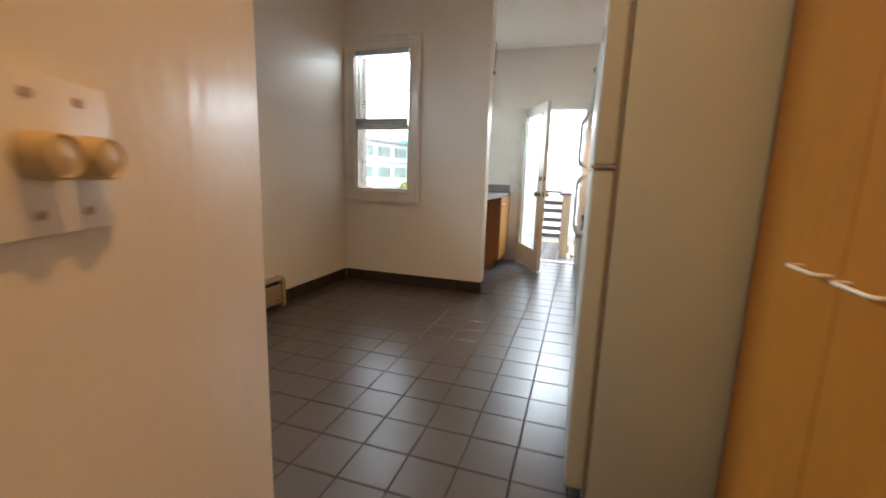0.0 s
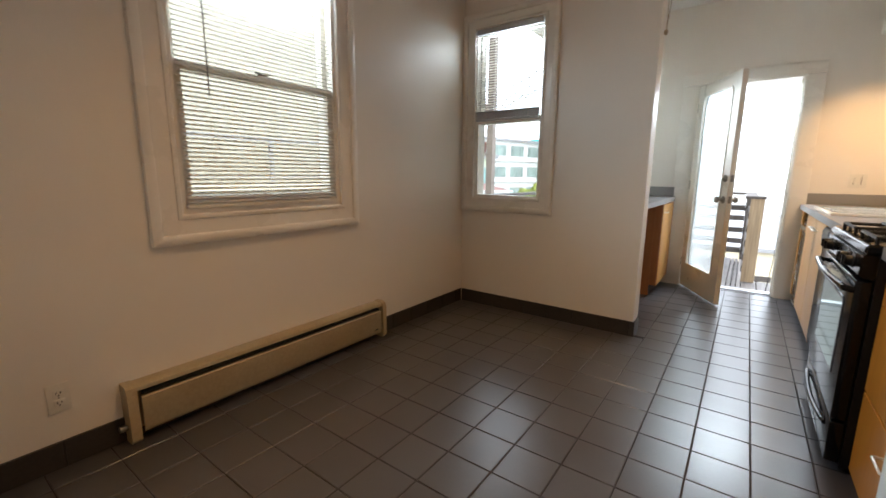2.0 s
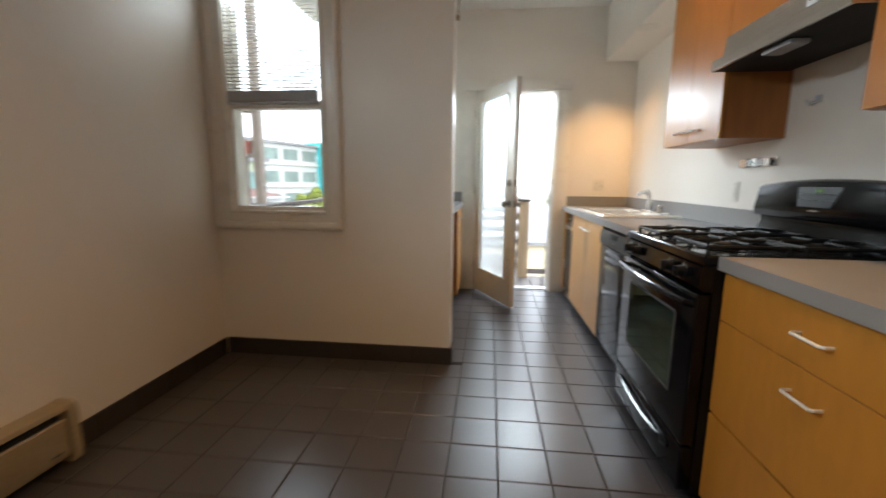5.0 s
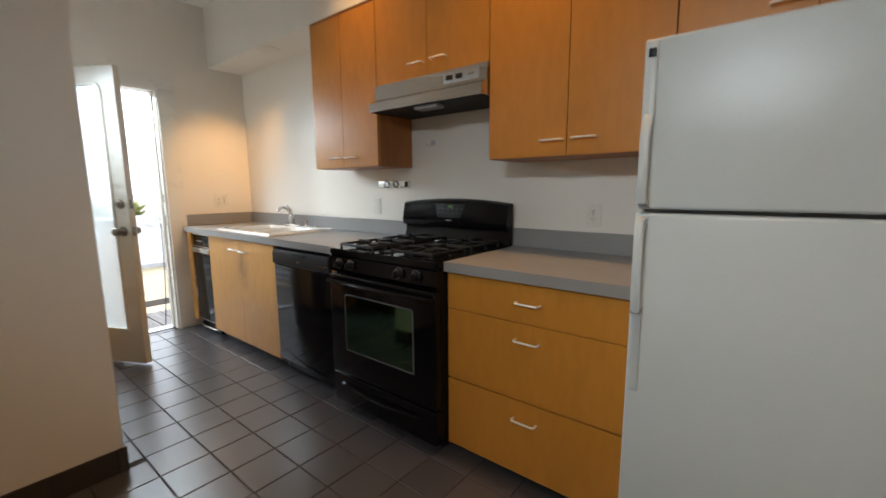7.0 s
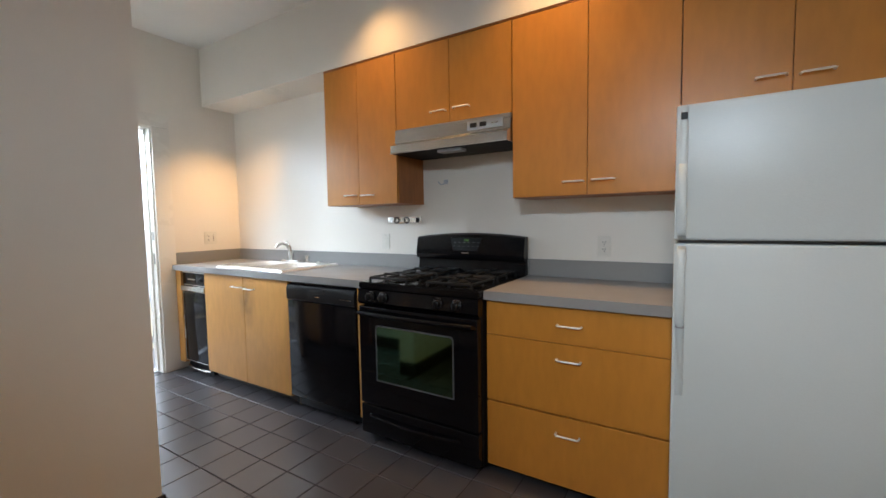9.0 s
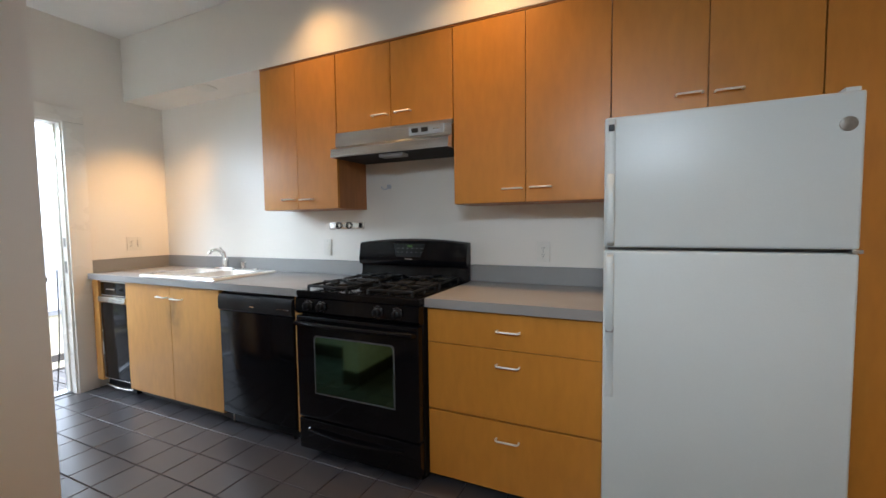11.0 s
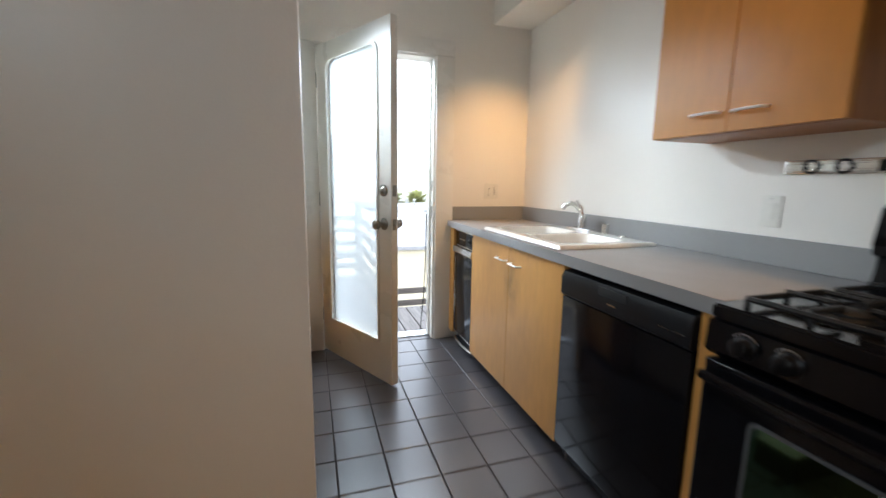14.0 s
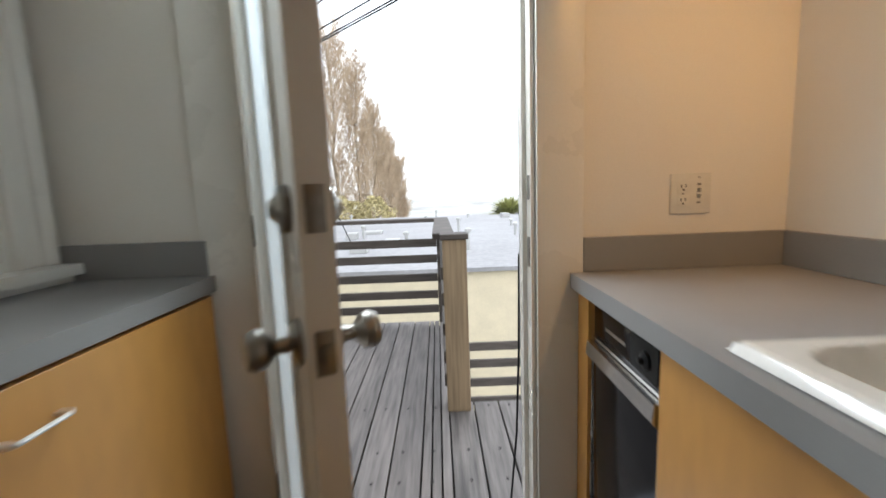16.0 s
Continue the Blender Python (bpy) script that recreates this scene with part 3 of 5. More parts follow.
# ---- outlets, switches and small wall fixtures ----
def plate_thing(name, label, gangs, m, style=("outlet",)):
    """A wall plate whose face looks along -y, before it is posed."""
    ob = thing(name, label, "wall outlet" if name == "wall_outlet" else "light switch")
    w = 0.07 + 0.046 * (gangs - 1)
    part("cover_plate", box(-w / 2, w / 2, -0.006, 0, -0.0575, 0.0575, 0.0025), M_WHITE, ob)
    for g in range(gangs):
        cx = (g - (gangs - 1) / 2) * 0.046
        kind = style[g]
        if kind == "outlet":
            for dz in (-0.0195, 0.0195):
                face = part("receptacle", box(cx - 0.017, cx + 0.017, -0.0085, -0.005, dz - 0.0145, dz + 0.0145, 0.003), M_WHITE, ob)
                part("slots", boxes((cx - 0.0075, cx - 0.0050, -0.0092, -0.0080, dz - 0.003, dz + 0.007), (cx + 0.0050, cx + 0.0075, -0.0092, -0.0080, dz - 0.002, dz + 0.007),
                                    (cx - 0.0022, cx + 0.0022, -0.0092, -0.0080, dz - 0.011, dz - 0.006)), M_DARK, face)
        elif kind == "jack":
            for dz, h in ((-0.026, 0.003), (-0.008, 0.006), (0.009, 0.006), (0.026, 0.003)):
                part("jack", box(cx - 0.005, cx + 0.005, -0.0085, -0.005, dz - h, dz + h, 0.001), M_NICKEL, ob)
        else:
            part("rocker", box(cx - 0.016, cx + 0.016, -0.009, -0.005, -0.032, 0.032, 0.002), M_WHITE, ob)
        part("screw", lathe(((0.003, 0), (0.0026, 0.0012), (0, 0.0014)), (cx, -0.0058, 0.045 if kind != "outlet" else 0), (0, -1, 0), 10), M_NICKEL, ob)
    ob.matrix_basis = m
    return ob


plate_thing("wall_outlet", "white duplex outlet low on the dining wall", 1, pose(-3.12, -2.818, 0.29, 0, 0, 90), ("outlet",))
plate_thing("wall_outlet", "white duplex outlet above the grey backsplash", 1, pose(0, -1.475, 1.10, 0, 0, -90), ("outlet",))
plate_thing("wall_outlet", "cream double plate with outlet and jacks", 2, pose(-0.287, DOORWALL, 1.131, 0, 0, 0), ("outlet", "jack"))
plate_thing("light_switch", "white rocker switch above the grey backsplash", 1, pose(0, 0.075, 1.108, 0, 0, -90), ("rocker",))

# dimmer plate in the hall, painted over
dim = thing("dimmer_switch", "tan painted double dimmer plate with round knobs", "light switch")
part("cover_plate", box(-0.058, 0.058, -0.009, 0, -0.0575, 0.0575, 0.0025), M_GLOSSWALL, dim)
for cx in (-0.023, 0.023):
    part("knob", lathe(((0.0175, 0), (0.0175, 0.004), (0.0165, 0.019), (0.0150, 0.0215), (0.0138, 0.0195), (0.0115, 0.0205), (0.0, 0.0228)), (cx, -0.009, 0.0), (0, -1, 0), 28), M_IVORY, dim, "ivory plastic dimmer knob")
    for z in (-0.042, 0.042):
        part("screw", lathe(((0.0040, 0), (0.0034, 0.0014), (0, 0.0018)), (cx, -0.0088, z), (0, -1, 0), 12), M_WOOD_DARK, dim)
dim.matrix_basis = pose(-1.1405, -3.674, 1.125, 0, 0, 113.2)

# magnetic strip bracket and cup hook under the wall cabinet
rack = thing("wall_bracket", "chrome slotted bracket screwed to the wall", "bracket", (0, -0.105, 1.262))
part("back_plate", box(-0.010, 0, -0.254, 0.045, 1.240, 1.286, 0.003), M_CHROME, rack)
part("rail", box(-0.017, -0.0095, -0.24, 0.03, 1.248, 1.254, 0.001), M_CHROME, rack)
part("rail", box(-0.017, -0.0095, -0.24, 0.03, 1.272, 1.278, 0.001), M_CHROME, rack)
for y in (-0.04, -0.13):
    part("slot_ring", tube([(-0.016, y + 0.021 * math.cos(a), 1.263 + 0.021 * math.sin(a)) for a in np.linspace(0, 2 * math.pi, 18)[:-1]], 0.004, 6, True), M_BLACKSAT, rack)
part("end_cap", box(-0.018, -0.0095, -0.238, -0.214, 1.246, 1.280, 0.002), M_BLACKSAT, rack)
hook = thing("cup_hook", "grey curved hook on the wall below the hood", "hook", (0, -0.45, 1.51))
part("hook_base", box(-0.012, 0, -0.475, -0.445, 1.502, 1.53, 0.004), M_STACK, hook)
part("hook_arm", tube([(-0.008, -0.452, 1.508), (-0.016, -0.440, 1.500), (-0.018, -0.425, 1.500), (-0.018, -0.413, 1.508), (-0.018, -0.408, 1.52)], 0.004), M_STACK, hook)
cord = thing("hanging_cord", "frayed tan cord with wooden knob on a hook", "cord", (-1.600, 0.11, 2.350))
part("screw_hook", tube([(-1.615, 0.11, 2.360), (-1.598, 0.11, 2.360), (-1.590, 0.11, 2.352), (-1.596, 0.11, 2.342)], 0.003), M_NICKEL, cord)
part("cord", merge(tube([(-1.594, 0.11, 2.345), (-1.588, 0.118, 2.270), (-1.596, 0.122, 2.190), (-1.603, 0.118, 2.110)], 0.0025, 6), tube([(-1.594, 0.11, 2.345), (-1.600, 0.10, 2.250), (-1.600, 0.108, 2.170), (-1.603, 0.118, 2.110)], 0.0025, 6)), M_POST, cord)
part("knob", lathe(((0.004, 0.02), (0.011, 0.012), (0.013, 0), (0.009, -0.012), (0.003, -0.018)), (-1.603, 0.118, 2.095), (0, 0, 1), 14), M_POST, cord)

# recessed lamps in the ceiling
for (lx, ly), _, _, _, *low_ceiling in DOWNLIGHTS:
    lz = low_ceiling[0] if low_ceiling else CEIL
    can = thing("recessed_downlight", "white trimmed recessed ceiling downlight", "ceiling light", (lx, ly, lz), "recessed downlights")
    part("trim_ring", lathe(((0.060, 0.0), (0.085, 0.0), (0.085, -0.004), (0.062, -0.007)), (lx, ly, lz), (0, 0, 1), 28), M_WHITE, can)

# ---- dining nook: baseboard heater ----
heat = thing("baseboard_heater", "tan enamelled baseboard heater below the dining window", "heater", (-3.08, -1.86, 0.0))
HX = -3.12
hp = [(HX + 0.001, 0.040), (HX + 0.001, 0.262), (HX + 0.050, 0.262), (HX + 0.066, 0.252), (HX + 0.070, 0.236), (HX + 0.058, 0.236), (HX + 0.054, 0.246), (HX + 0.012, 0.250), (HX + 0.012, 0.040)]
part("back_and_hood", extrude_xz(hp, -2.595, -1.112), M_HEATER, heat)
part("front_panel", extrude_xz([(HX + 0.066, 0.206), (HX + 0.074, 0.200), (HX + 0.078, 0.060), (HX + 0.070, 0.045), (HX + 0.062, 0.047), (HX + 0.066, 0.064), (HX + 0.062, 0.198)], -2.575, -1.132), M_HEATER, heat)
part("damper", extrude_xz([(HX + 0.030, 0.222), (HX + 0.064, 0.212), (HX + 0.065, 0.216), (HX + 0.032, 0.227)], -2.57, -1.14), M_DARK, heat, "dark damper blade")
part("fins", boxes(*[(HX + 0.014, HX + 0.058, -2.55 + 0.012 * i, -2.5485 + 0.012 * i, 0.075, 0.175) for i in range(117)]), M_DARK, heat)
for y0, y1 in ((-2.628, -2.590), (-1.118, -1.085)):
    part("end_cap", extrude_xz([(HX, 0.004), (HX, 0.266), (HX + 0.052, 0.266), (HX + 0.072, 0.255), (HX + 0.082, 0.225), (HX + 0.082, 0.022), (HX + 0.066, 0.004)], y0, y1), M_HEATER, heat)
part("badge", box(HX + 0.0775, HX + 0.0792, -1.20, -1.165, 0.075, 0.083), M_STEEL, heat)
part("pipe_fitting", rod((HX + 0.035, -2.655, 0.075), (HX + 0.035, -2.625, 0.075), 0.014), M_NICKEL, heat)


# ---- cabinets ----
def pull(parent, x, y0, y1, z, out=-1.0):
    o = out
    return part("handle", tube([(x, y0, z), (x + o * 0.020, y0, z), (x + o * 0.027, y0 + 0.006, z), (x + o * 0.027, y1 - 0.006, z), (x + o * 0.020, y1, z), (x, y1, z)], 0.0046, 8), M_PULL, parent, "satin chrome bow handle")


def cabinet(name, label, front, back, y0, y1, z0, z1, fronts, kind="door", body=None, side_mat=None, toe=0.0, open_top=False, group="", out=-1, face=None):
    c = thing(name, label, "cabinet", ((front + back) / 2, (y0 + y1) / 2, z0), group)
    bf = front - out * 0.0205
    lo, hi = sorted((bf, back))
    if open_top:
        bm = boxes((lo, hi, y0, y0 + 0.018, z0, z1), (lo, hi, y1 - 0.018, y1, z0, z1), (lo, hi, y0 + 0.018, y1 - 0.018, z0, z0 + 0.018))
    else:
        bm = boxes((lo, hi, y0, y1, z0, z1))
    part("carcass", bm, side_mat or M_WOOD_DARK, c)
    if toe:
        ta, tb = sorted((front - out * 0.07, back))
        part("toe_kick", boxes((ta, tb, y0 + 0.002, y1 - 0.002, 0.0, z0 - 0.001)), M_COVE, c, "dark recessed plinth")
    for ya, yb, za, zb, hs in fronts:
        fa, fb = sorted((front, front - out * 0.019))
        f = part(kind, box(fa, fb, ya + 0.0016, yb - 0.0016, za + 0.0016, zb - 0.0016, 0.0012, 1), face or M_WOOD, c)
        for ha, hb, hz in hs:
            pull(f, front, ha, hb, hz, out)
    return c


FX, UX = -0.615, -0.30
UP = "wall cabinets above the counter"
cabinet("wall_cabinet", "honey maple wall cabinet with two doors beside the hood", UX, -0.001, -0.274, 0.361, 1.37, 2.303,
        [(-0.274, 0.052, 1.37, 2.303, [(-0.075, 0.025, 1.432)]), (0.052, 0.361, 1.37, 2.303, [(0.079, 0.175, 1.436)])], group=UP)
cabinet("wall_cabinet", "short honey maple wall cabinet above the range hood", UX, -0.001, -1.055, -0.276, 1.826, 2.303,
        [(-1.055, -0.668, 1.826, 2.303, [(-0.800, -0.700, 1.900)]), (-0.668, -0.276, 1.826, 2.303, [(-0.645, -0.545, 1.897)])], group=UP)
cabinet("wall_cabinet", "honey maple wall cabinet with two doors beside the fridge", UX, -0.001, -1.838, -1.057, 1.37, 2.303,
        [(-1.838, -1.446, 1.37, 2.303, [(-1.572, -1.472, 1.441)]), (-1.446, -1.057, 1.37, 2.303, [(-1.429, -1.331, 1.439)])], group=UP)
cabinet("wall_cabinet", "honey maple wall cabinet above the white fridge", UX, -0.001, -2.586, -1.840, 1.715, 2.303,
        [(-2.586, -2.213, 1.715, 2.303, [(-2.333, -2.236, 1.795)]), (-2.213, -1.840, 1.715, 2.303, [(-2.193, -2.097, 1.799)])], group=UP)
# Dark brown strip puts a shadow line into the gap below the soffit.
structure("shadow_strip", box(UX - 0.001, UX + 0.012, -3.36, 0.361, 2.3045, 2.3145), M_WOOD_DARK, "thin dark shadow strip above the wall cabinets", "trim")
cabinet("pantry_cabinet", "tall honey maple pantry with two doors", UX, -0.001, -3.358, -2.588, 0.07, 2.303,
        [(-3.358, -2.968, 0.07, 2.303, [(-3.105, -2.995, 0.960)]), (-2.968, -2.588, 0.07, 2.303, [(-2.940, -2.830, 0.960)])], toe=0.07)
cabinet("drawer_cabinet", "honey maple base cabinet with three drawers", FX, -0.001, -1.838, -1.046, 0.045, 0.868,
        [(-1.838, -1.046, 0.702, 0.866, [(-1.497, -1.395, 0.787)]), (-1.838, -1.046, 0.376, 0.702, [(-1.495, -1.392, 0.632)]), (-1.838, -1.046, 0.045, 0.370, [(-1.492, -1.389, 0.292)])],
        kind="drawer_front", toe=0.045)
cabinet("sink_cabinet", "pale maple sink cabinet with two doors", FX, -0.001, 0.432, 1.458, 0.066, 0.868,
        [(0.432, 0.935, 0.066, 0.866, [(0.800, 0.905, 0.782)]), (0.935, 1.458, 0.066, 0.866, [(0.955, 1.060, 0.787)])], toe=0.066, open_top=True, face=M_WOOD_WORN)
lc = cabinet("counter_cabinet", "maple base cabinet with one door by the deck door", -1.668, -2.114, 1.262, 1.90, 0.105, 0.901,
             [(1.264, 1.89, 0.105, 0.893, [(1.295, 1.393, 0.815)])], out=1, face=M_WOOD_DAYLIT)
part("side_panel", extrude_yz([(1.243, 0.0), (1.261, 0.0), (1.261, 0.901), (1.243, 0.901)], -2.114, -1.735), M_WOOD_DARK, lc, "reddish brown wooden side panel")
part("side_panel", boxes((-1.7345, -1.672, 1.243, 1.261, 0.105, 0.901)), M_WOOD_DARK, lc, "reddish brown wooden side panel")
part("toe_kick", boxes((-2.11, -1.736, 1.263, 1.898, 0.0, 0.104)), M_COVE, lc)
fill = thing("filler_panel", "narrow pale maple panel beside the dishwasher", "cabinet panel", (-0.3, -0.235, 0.0), "filler panels")
part("panel", box(FX, -0.02, -0.269, -0.200, 0.075, 0.868, 0.001, 1), M_WOOD_DAYLIT, fill)
part("foot", box(-0.54, -0.02, -0.266, -0.203, 0.0, 0.0745), M_COVE, fill)
fill2 = thing("filler_panel", "narrow pale maple panel beside the deck door", "cabinet panel", (-0.3, 1.87, 0.0), "filler panels")
part("panel", box(FX, -0.02, 1.822, 1.904, 0.075, 0.868, 0.001, 1), M_WOOD_DAYLIT, fill2)
part("foot", box(-0.54, -0.02, 1.824, 1.902, 0.0, 0.0745), M_COVE, fill2)

# ---- worktops ----
CT, CB = 0.915, 0.871


def worktop(name, label, pieces, splashes, at):
    w = thing(name, label, "countertop", at)
    bm = bmesh.new()
    for p in pieces:
        add_box(bm, *p)
    bmesh.ops.remove_doubles(bm, verts=bm.verts, dist=1e-5)
    part("slab", bm, M_LAM, w)
    for s in splashes:
        part("backsplash", box(*s, bevel=0.0015, segments=1), M_LAM, w)
    return w


worktop("worktop", "grey laminate worktop around the double sink", [(-0.638, -0.565, -0.272, 1.923, CB, CT), (-0.565, -0.115, -0.272, 0.535, CB, CT), (-0.565, -0.115, 1.265, 1.923, CB, CT), (-0.115, -0.001, -0.272, 1.923, CB, CT)],
        [(-0.020, -0.001, -0.272, 1.904, CT + 0.0005, 1.016), (-0.600, -0.001, 1.905, 1.924, CT + 0.0005, 1.016)], (-0.3, 0.8, CB))
worktop("worktop", "grey laminate worktop between stove and fridge", [(-0.638, -0.001, -1.845, -1.043, CB, CT)], [(-0.020, -0.001, -1.845, -1.043, CT + 0.0005, 1.016)], (-0.3, -1.45, CB))
worktop("worktop", "long grey laminate counter below the galley window", [(-2.114, -1.664, 0.152, 1.923, CB + 0.031, CT + 0.031)], [(-2.114, -1.680, 1.905, 1.924, CT + 0.0315, 1.047)], (-1.93, 1.0, CB + 0.031))

# ---- sink and tap ----
sink = thing("kitchen_sink", "cream enamelled double bowl drop-in sink", "sink", (-0.34, 0.9, CT))


def sink_height(x, y):
    top = 0.934
    ex = min(x + 0.606, -0.078 - x)
    ey = min(y - 0.497, 1.303 - y)
    e = min(ex, ey)
    z = top - 0.017 * max(0, 1 - e / 0.016) ** 2
    for cy, hy in ((0.722, 0.163), (1.085, 0.170)):
        dx, dy = abs(x + 0.375) / 0.183, abs(y - cy) / hy
        d = (dx ** 5 + dy ** 5) ** 0.2
        if d < 1.0:
            s = min(1, (1 - d) / 0.22)
            z = top - 0.006 - 0.148 * (s * s * (3 - 2 * s)) - 0.006 * (1 - d)
    return z


sb = bmesh.new()
nx, ny = 66, 100
grid = [[sb.verts.new((-0.606 + 0.528 * i / nx, 0.497 + 0.806 * j / ny, sink_height(-0.606 + 0.528 * i / nx, 0.497 + 0.806 * j / ny))) for j in range(ny + 1)] for i in range(nx + 1)]
for i in range(nx):
    for j in range(ny):
        sb.faces.new((grid[i][j], grid[i + 1][j], grid[i + 1][j + 1], grid[i][j + 1]))
basin = part("basin", sb, M_SINK, sink)
basin.data.shade_smooth()
for cy in (0.722, 1.085):
    part("drain", lathe(((0.042, 0.0), (0.042, 0.003), (0.030, 0.004), (0.026, 0.001), (0, 0.001)), (-0.375, cy, 0.775), (0, 0, 1)), M_STEEL, sink)
tap = thing("kitchen_faucet", "satin chrome single lever kitchen faucet", "faucet", (-0.105, 1.03, 0.934))
part("base_plate", box(-0.135, -0.082, 0.93, 1.13, 0.9335, 0.945, 0.005), M_CHROME, tap)
part("body", lathe(((0.026, 0), (0.025, 0.03), (0.022, 0.055), (0.018, 0.075)), (-0.108, 1.03, 0.944), (0, 0, 1)), M_CHROME, tap)
part("spout", tube([(-0.108, 1.03, 1.00), (-0.110, 1.045, 1.035), (-0.118, 1.068, 1.068), (-0.135, 1.100, 1.084), (-0.156, 1.128, 1.074), (-0.168, 1.142, 1.052)], 0.0125, 12), M_CHROME, tap)
part("lever", tube([(-0.106, 1.028, 1.012), (-0.104, 1.040, 1.055), (-0.112, 1.085, 1.100)], 0.007, 8), M_CHROME, tap)
cap = thing("air_gap_cap", "satin chrome sink air gap cap", "faucet part", (-0.105, 0.83, 0.934))
part("cap", lathe(((0.022, 0), (0.022, 0.004), (0.017, 0.007), (0.017, 0.030), (0.019, 0.032), (0.019, 0.050), (0.015, 0.055), (0, 0.056)), (-0.105, 0.83, 0.9335), (0, 0, 1), 20), M_CHROME, cap)
cap2 = thing("sprayer_hole_cover", "small chrome button on the sink rim", "faucet part", (-0.105, 0.70, 0.934))
part("cap", lathe(((0.020, 0), (0.019, 0.005), (0.010, 0.009), (0, 0.010)), (-0.105, 0.70, 0.9335), (0, 0, 1), 20), M_CHROME, cap2)

# ---- dishwasher ----
dw = thing("dishwasher", "black glossy built-in dishwasher", "dishwasher", (-0.31, 0.115, 0.0))
part("tub", box(-0.59, -0.03, -0.192, 0.426, 0.085, 0.862), M_BLACKSAT, dw)
part("door_panel", box(-0.622, -0.591, -0.190, 0.424, 0.088, 0.742, 0.004), M_BLACK, dw)
ctl = part("control_panel", extrude_xz([(-0.591, 0.746), (-0.622, 0.746), (-0.632, 0.756), (-0.632, 0.822), (-0.622, 0.846), (-0.591, 0.852)], -0.190, 0.424), M_BLACKSAT, dw)
part("latch_pocket", box(-0.6335, -0.628, 0.055, 0.195, 0.806, 0.838, 0.002), M_DARK, ctl)
part("badge", box(-0.6333, -0.6315, 0.105, 0.145, 0.781, 0.787), M_STEEL, ctl)
for i in range(6):
    part("button", box(-0.6335, -0.6315, -0.085 - i * 0.014 - (0.01 if i > 2 else 0), -0.078 - i * 0.014 - (0.01 if i > 2 else 0), 0.783, 0.787), M_STEEL, ctl)
part("kick_plate", box(-0.575, -0.56, -0.188, 0.422, 0.012, 0.084, 0.002), M_BLACKSAT, dw)
part("foot", rod((-0.570, 0.395, 0.0), (-0.570, 0.395, 0.085), 0.009), M_NICKEL, dw)
part("foot", rod((-0.57, -0.13, 0.0), (-0.57, -0.13, 0.013), 0.012), M_BLACKSAT, dw)

# ---- trash compactor ----
tc = thing("trash_compactor", "black and steel under-counter trash compactor", "trash compactor", (-0.3, 1.64, 0.0))
part("cabinet_body", box(-0.575, -0.03, 1.462, 1.818, 0.03, 0.865), M_BLACKSAT, tc)
cp = part("control_panel", box(-0.600, -0.576, 1.463, 1.817, 0.748, 0.862, 0.003), M_BLACK, tc)
part("trim", box(-0.603, -0.6005, 1.465, 1.815, 0.853, 0.860), M_STEEL, cp)
part("trim", box(-0.603, -0.6005, 1.465, 1.815, 0.749, 0.756), M_STEEL, cp)
part("key_switch", lathe(((0.020, 0), (0.019, 0.008), (0.008, 0.012), (0.007, 0.02), (0, 0.021)), (-0.6005, 1.53, 0.803), (-1, 0, 0), 18), M_BLACKSAT, cp)
part("switch_plate", box(-0.6025, -0.6005, 1.485, 1.60, 0.768, 0.842, 0.001), M_DARK, cp)
part("label_strip", box(-0.6015, -0.6005, 1.63, 1.74, 0.795, 0.803), M_STEEL, cp)
for nm, l in (("side_trim", (-0.608, -0.577, 1.4625, 1.470, 0.105, 0.690)), ("side_trim", (-0.608, -0.577, 1.810, 1.8175, 0.105, 0.690)), ("bottom_trim", (-0.608, -0.577, 1.4705, 1.8095, 0.098, 0.1045))):
    part(nm, box(*l, bevel=0.001, segments=1), M_STEEL, tc, "thin steel edge trim")
dp = part("drawer_panel", box(-0.606, -0.576, 1.4705, 1.8095, 0.105, 0.690, 0.003), M_BLACK, tc)
part("pull_bar", extrude_xz([(-0.576, 0.694), (-0.612, 0.694), (-0.624, 0.706), (-0.620, 0.742), (-0.600, 0.746), (-0.576, 0.746)], 1.463, 1.817), M_STEEL, dp, "brushed steel pull bar")
part("toe_pedal", tube([(-0.590, 1.468, 0.045), (-0.603, 1.52, 0.042), (-0.608, 1.64, 0.040), (-0.603, 1.76, 0.042), (-0.590, 1.812, 0.045)], 0.010, 8), M_STEEL, tc, "bent steel toe pedal")
part("foot", box(-0.57, -0.05, 1.47, 1.81, 0.0, 0.0295), M_BLACKSAT, tc)

# ---- gas range ----
rg = thing("gas_range", "black freestanding gas range with oven", "stove", (-0.35, -0.655, 0.0))
Y0, Y1 = -1.038, -0.276
part("body", boxes((-0.640, -0.025, Y0, Y1, 0.035, 0.880)), M_BLACKSAT, rg)
for fy in (Y0 + 0.05, Y1 - 0.05):
    for fx in (-0.60, -0.10):
        part("leg", rod((fx, fy, 0), (fx, fy, 0.036), 0.016), M_BLACKSAT, rg)
top = bmesh.new()
add_box(top, -0.682, -0.03, Y0 - 0.002, Y1 + 0.002, 0.881, 0.917)
bmesh.ops.bevel(top, geom=list(top.edges), offset=0.007, segments=3, affect="EDGES")
cook = part("cooktop", top, M_BLACK, rg)
cpn = part("control_panel", extrude_xz([(-0.641, 0.790), (-0.672, 0.790), (-0.690, 0.806), (-0.684, 0.876), (-0.672, 0.880), (-0.641, 0.880)], Y0, Y1), M_BLACK, rg)
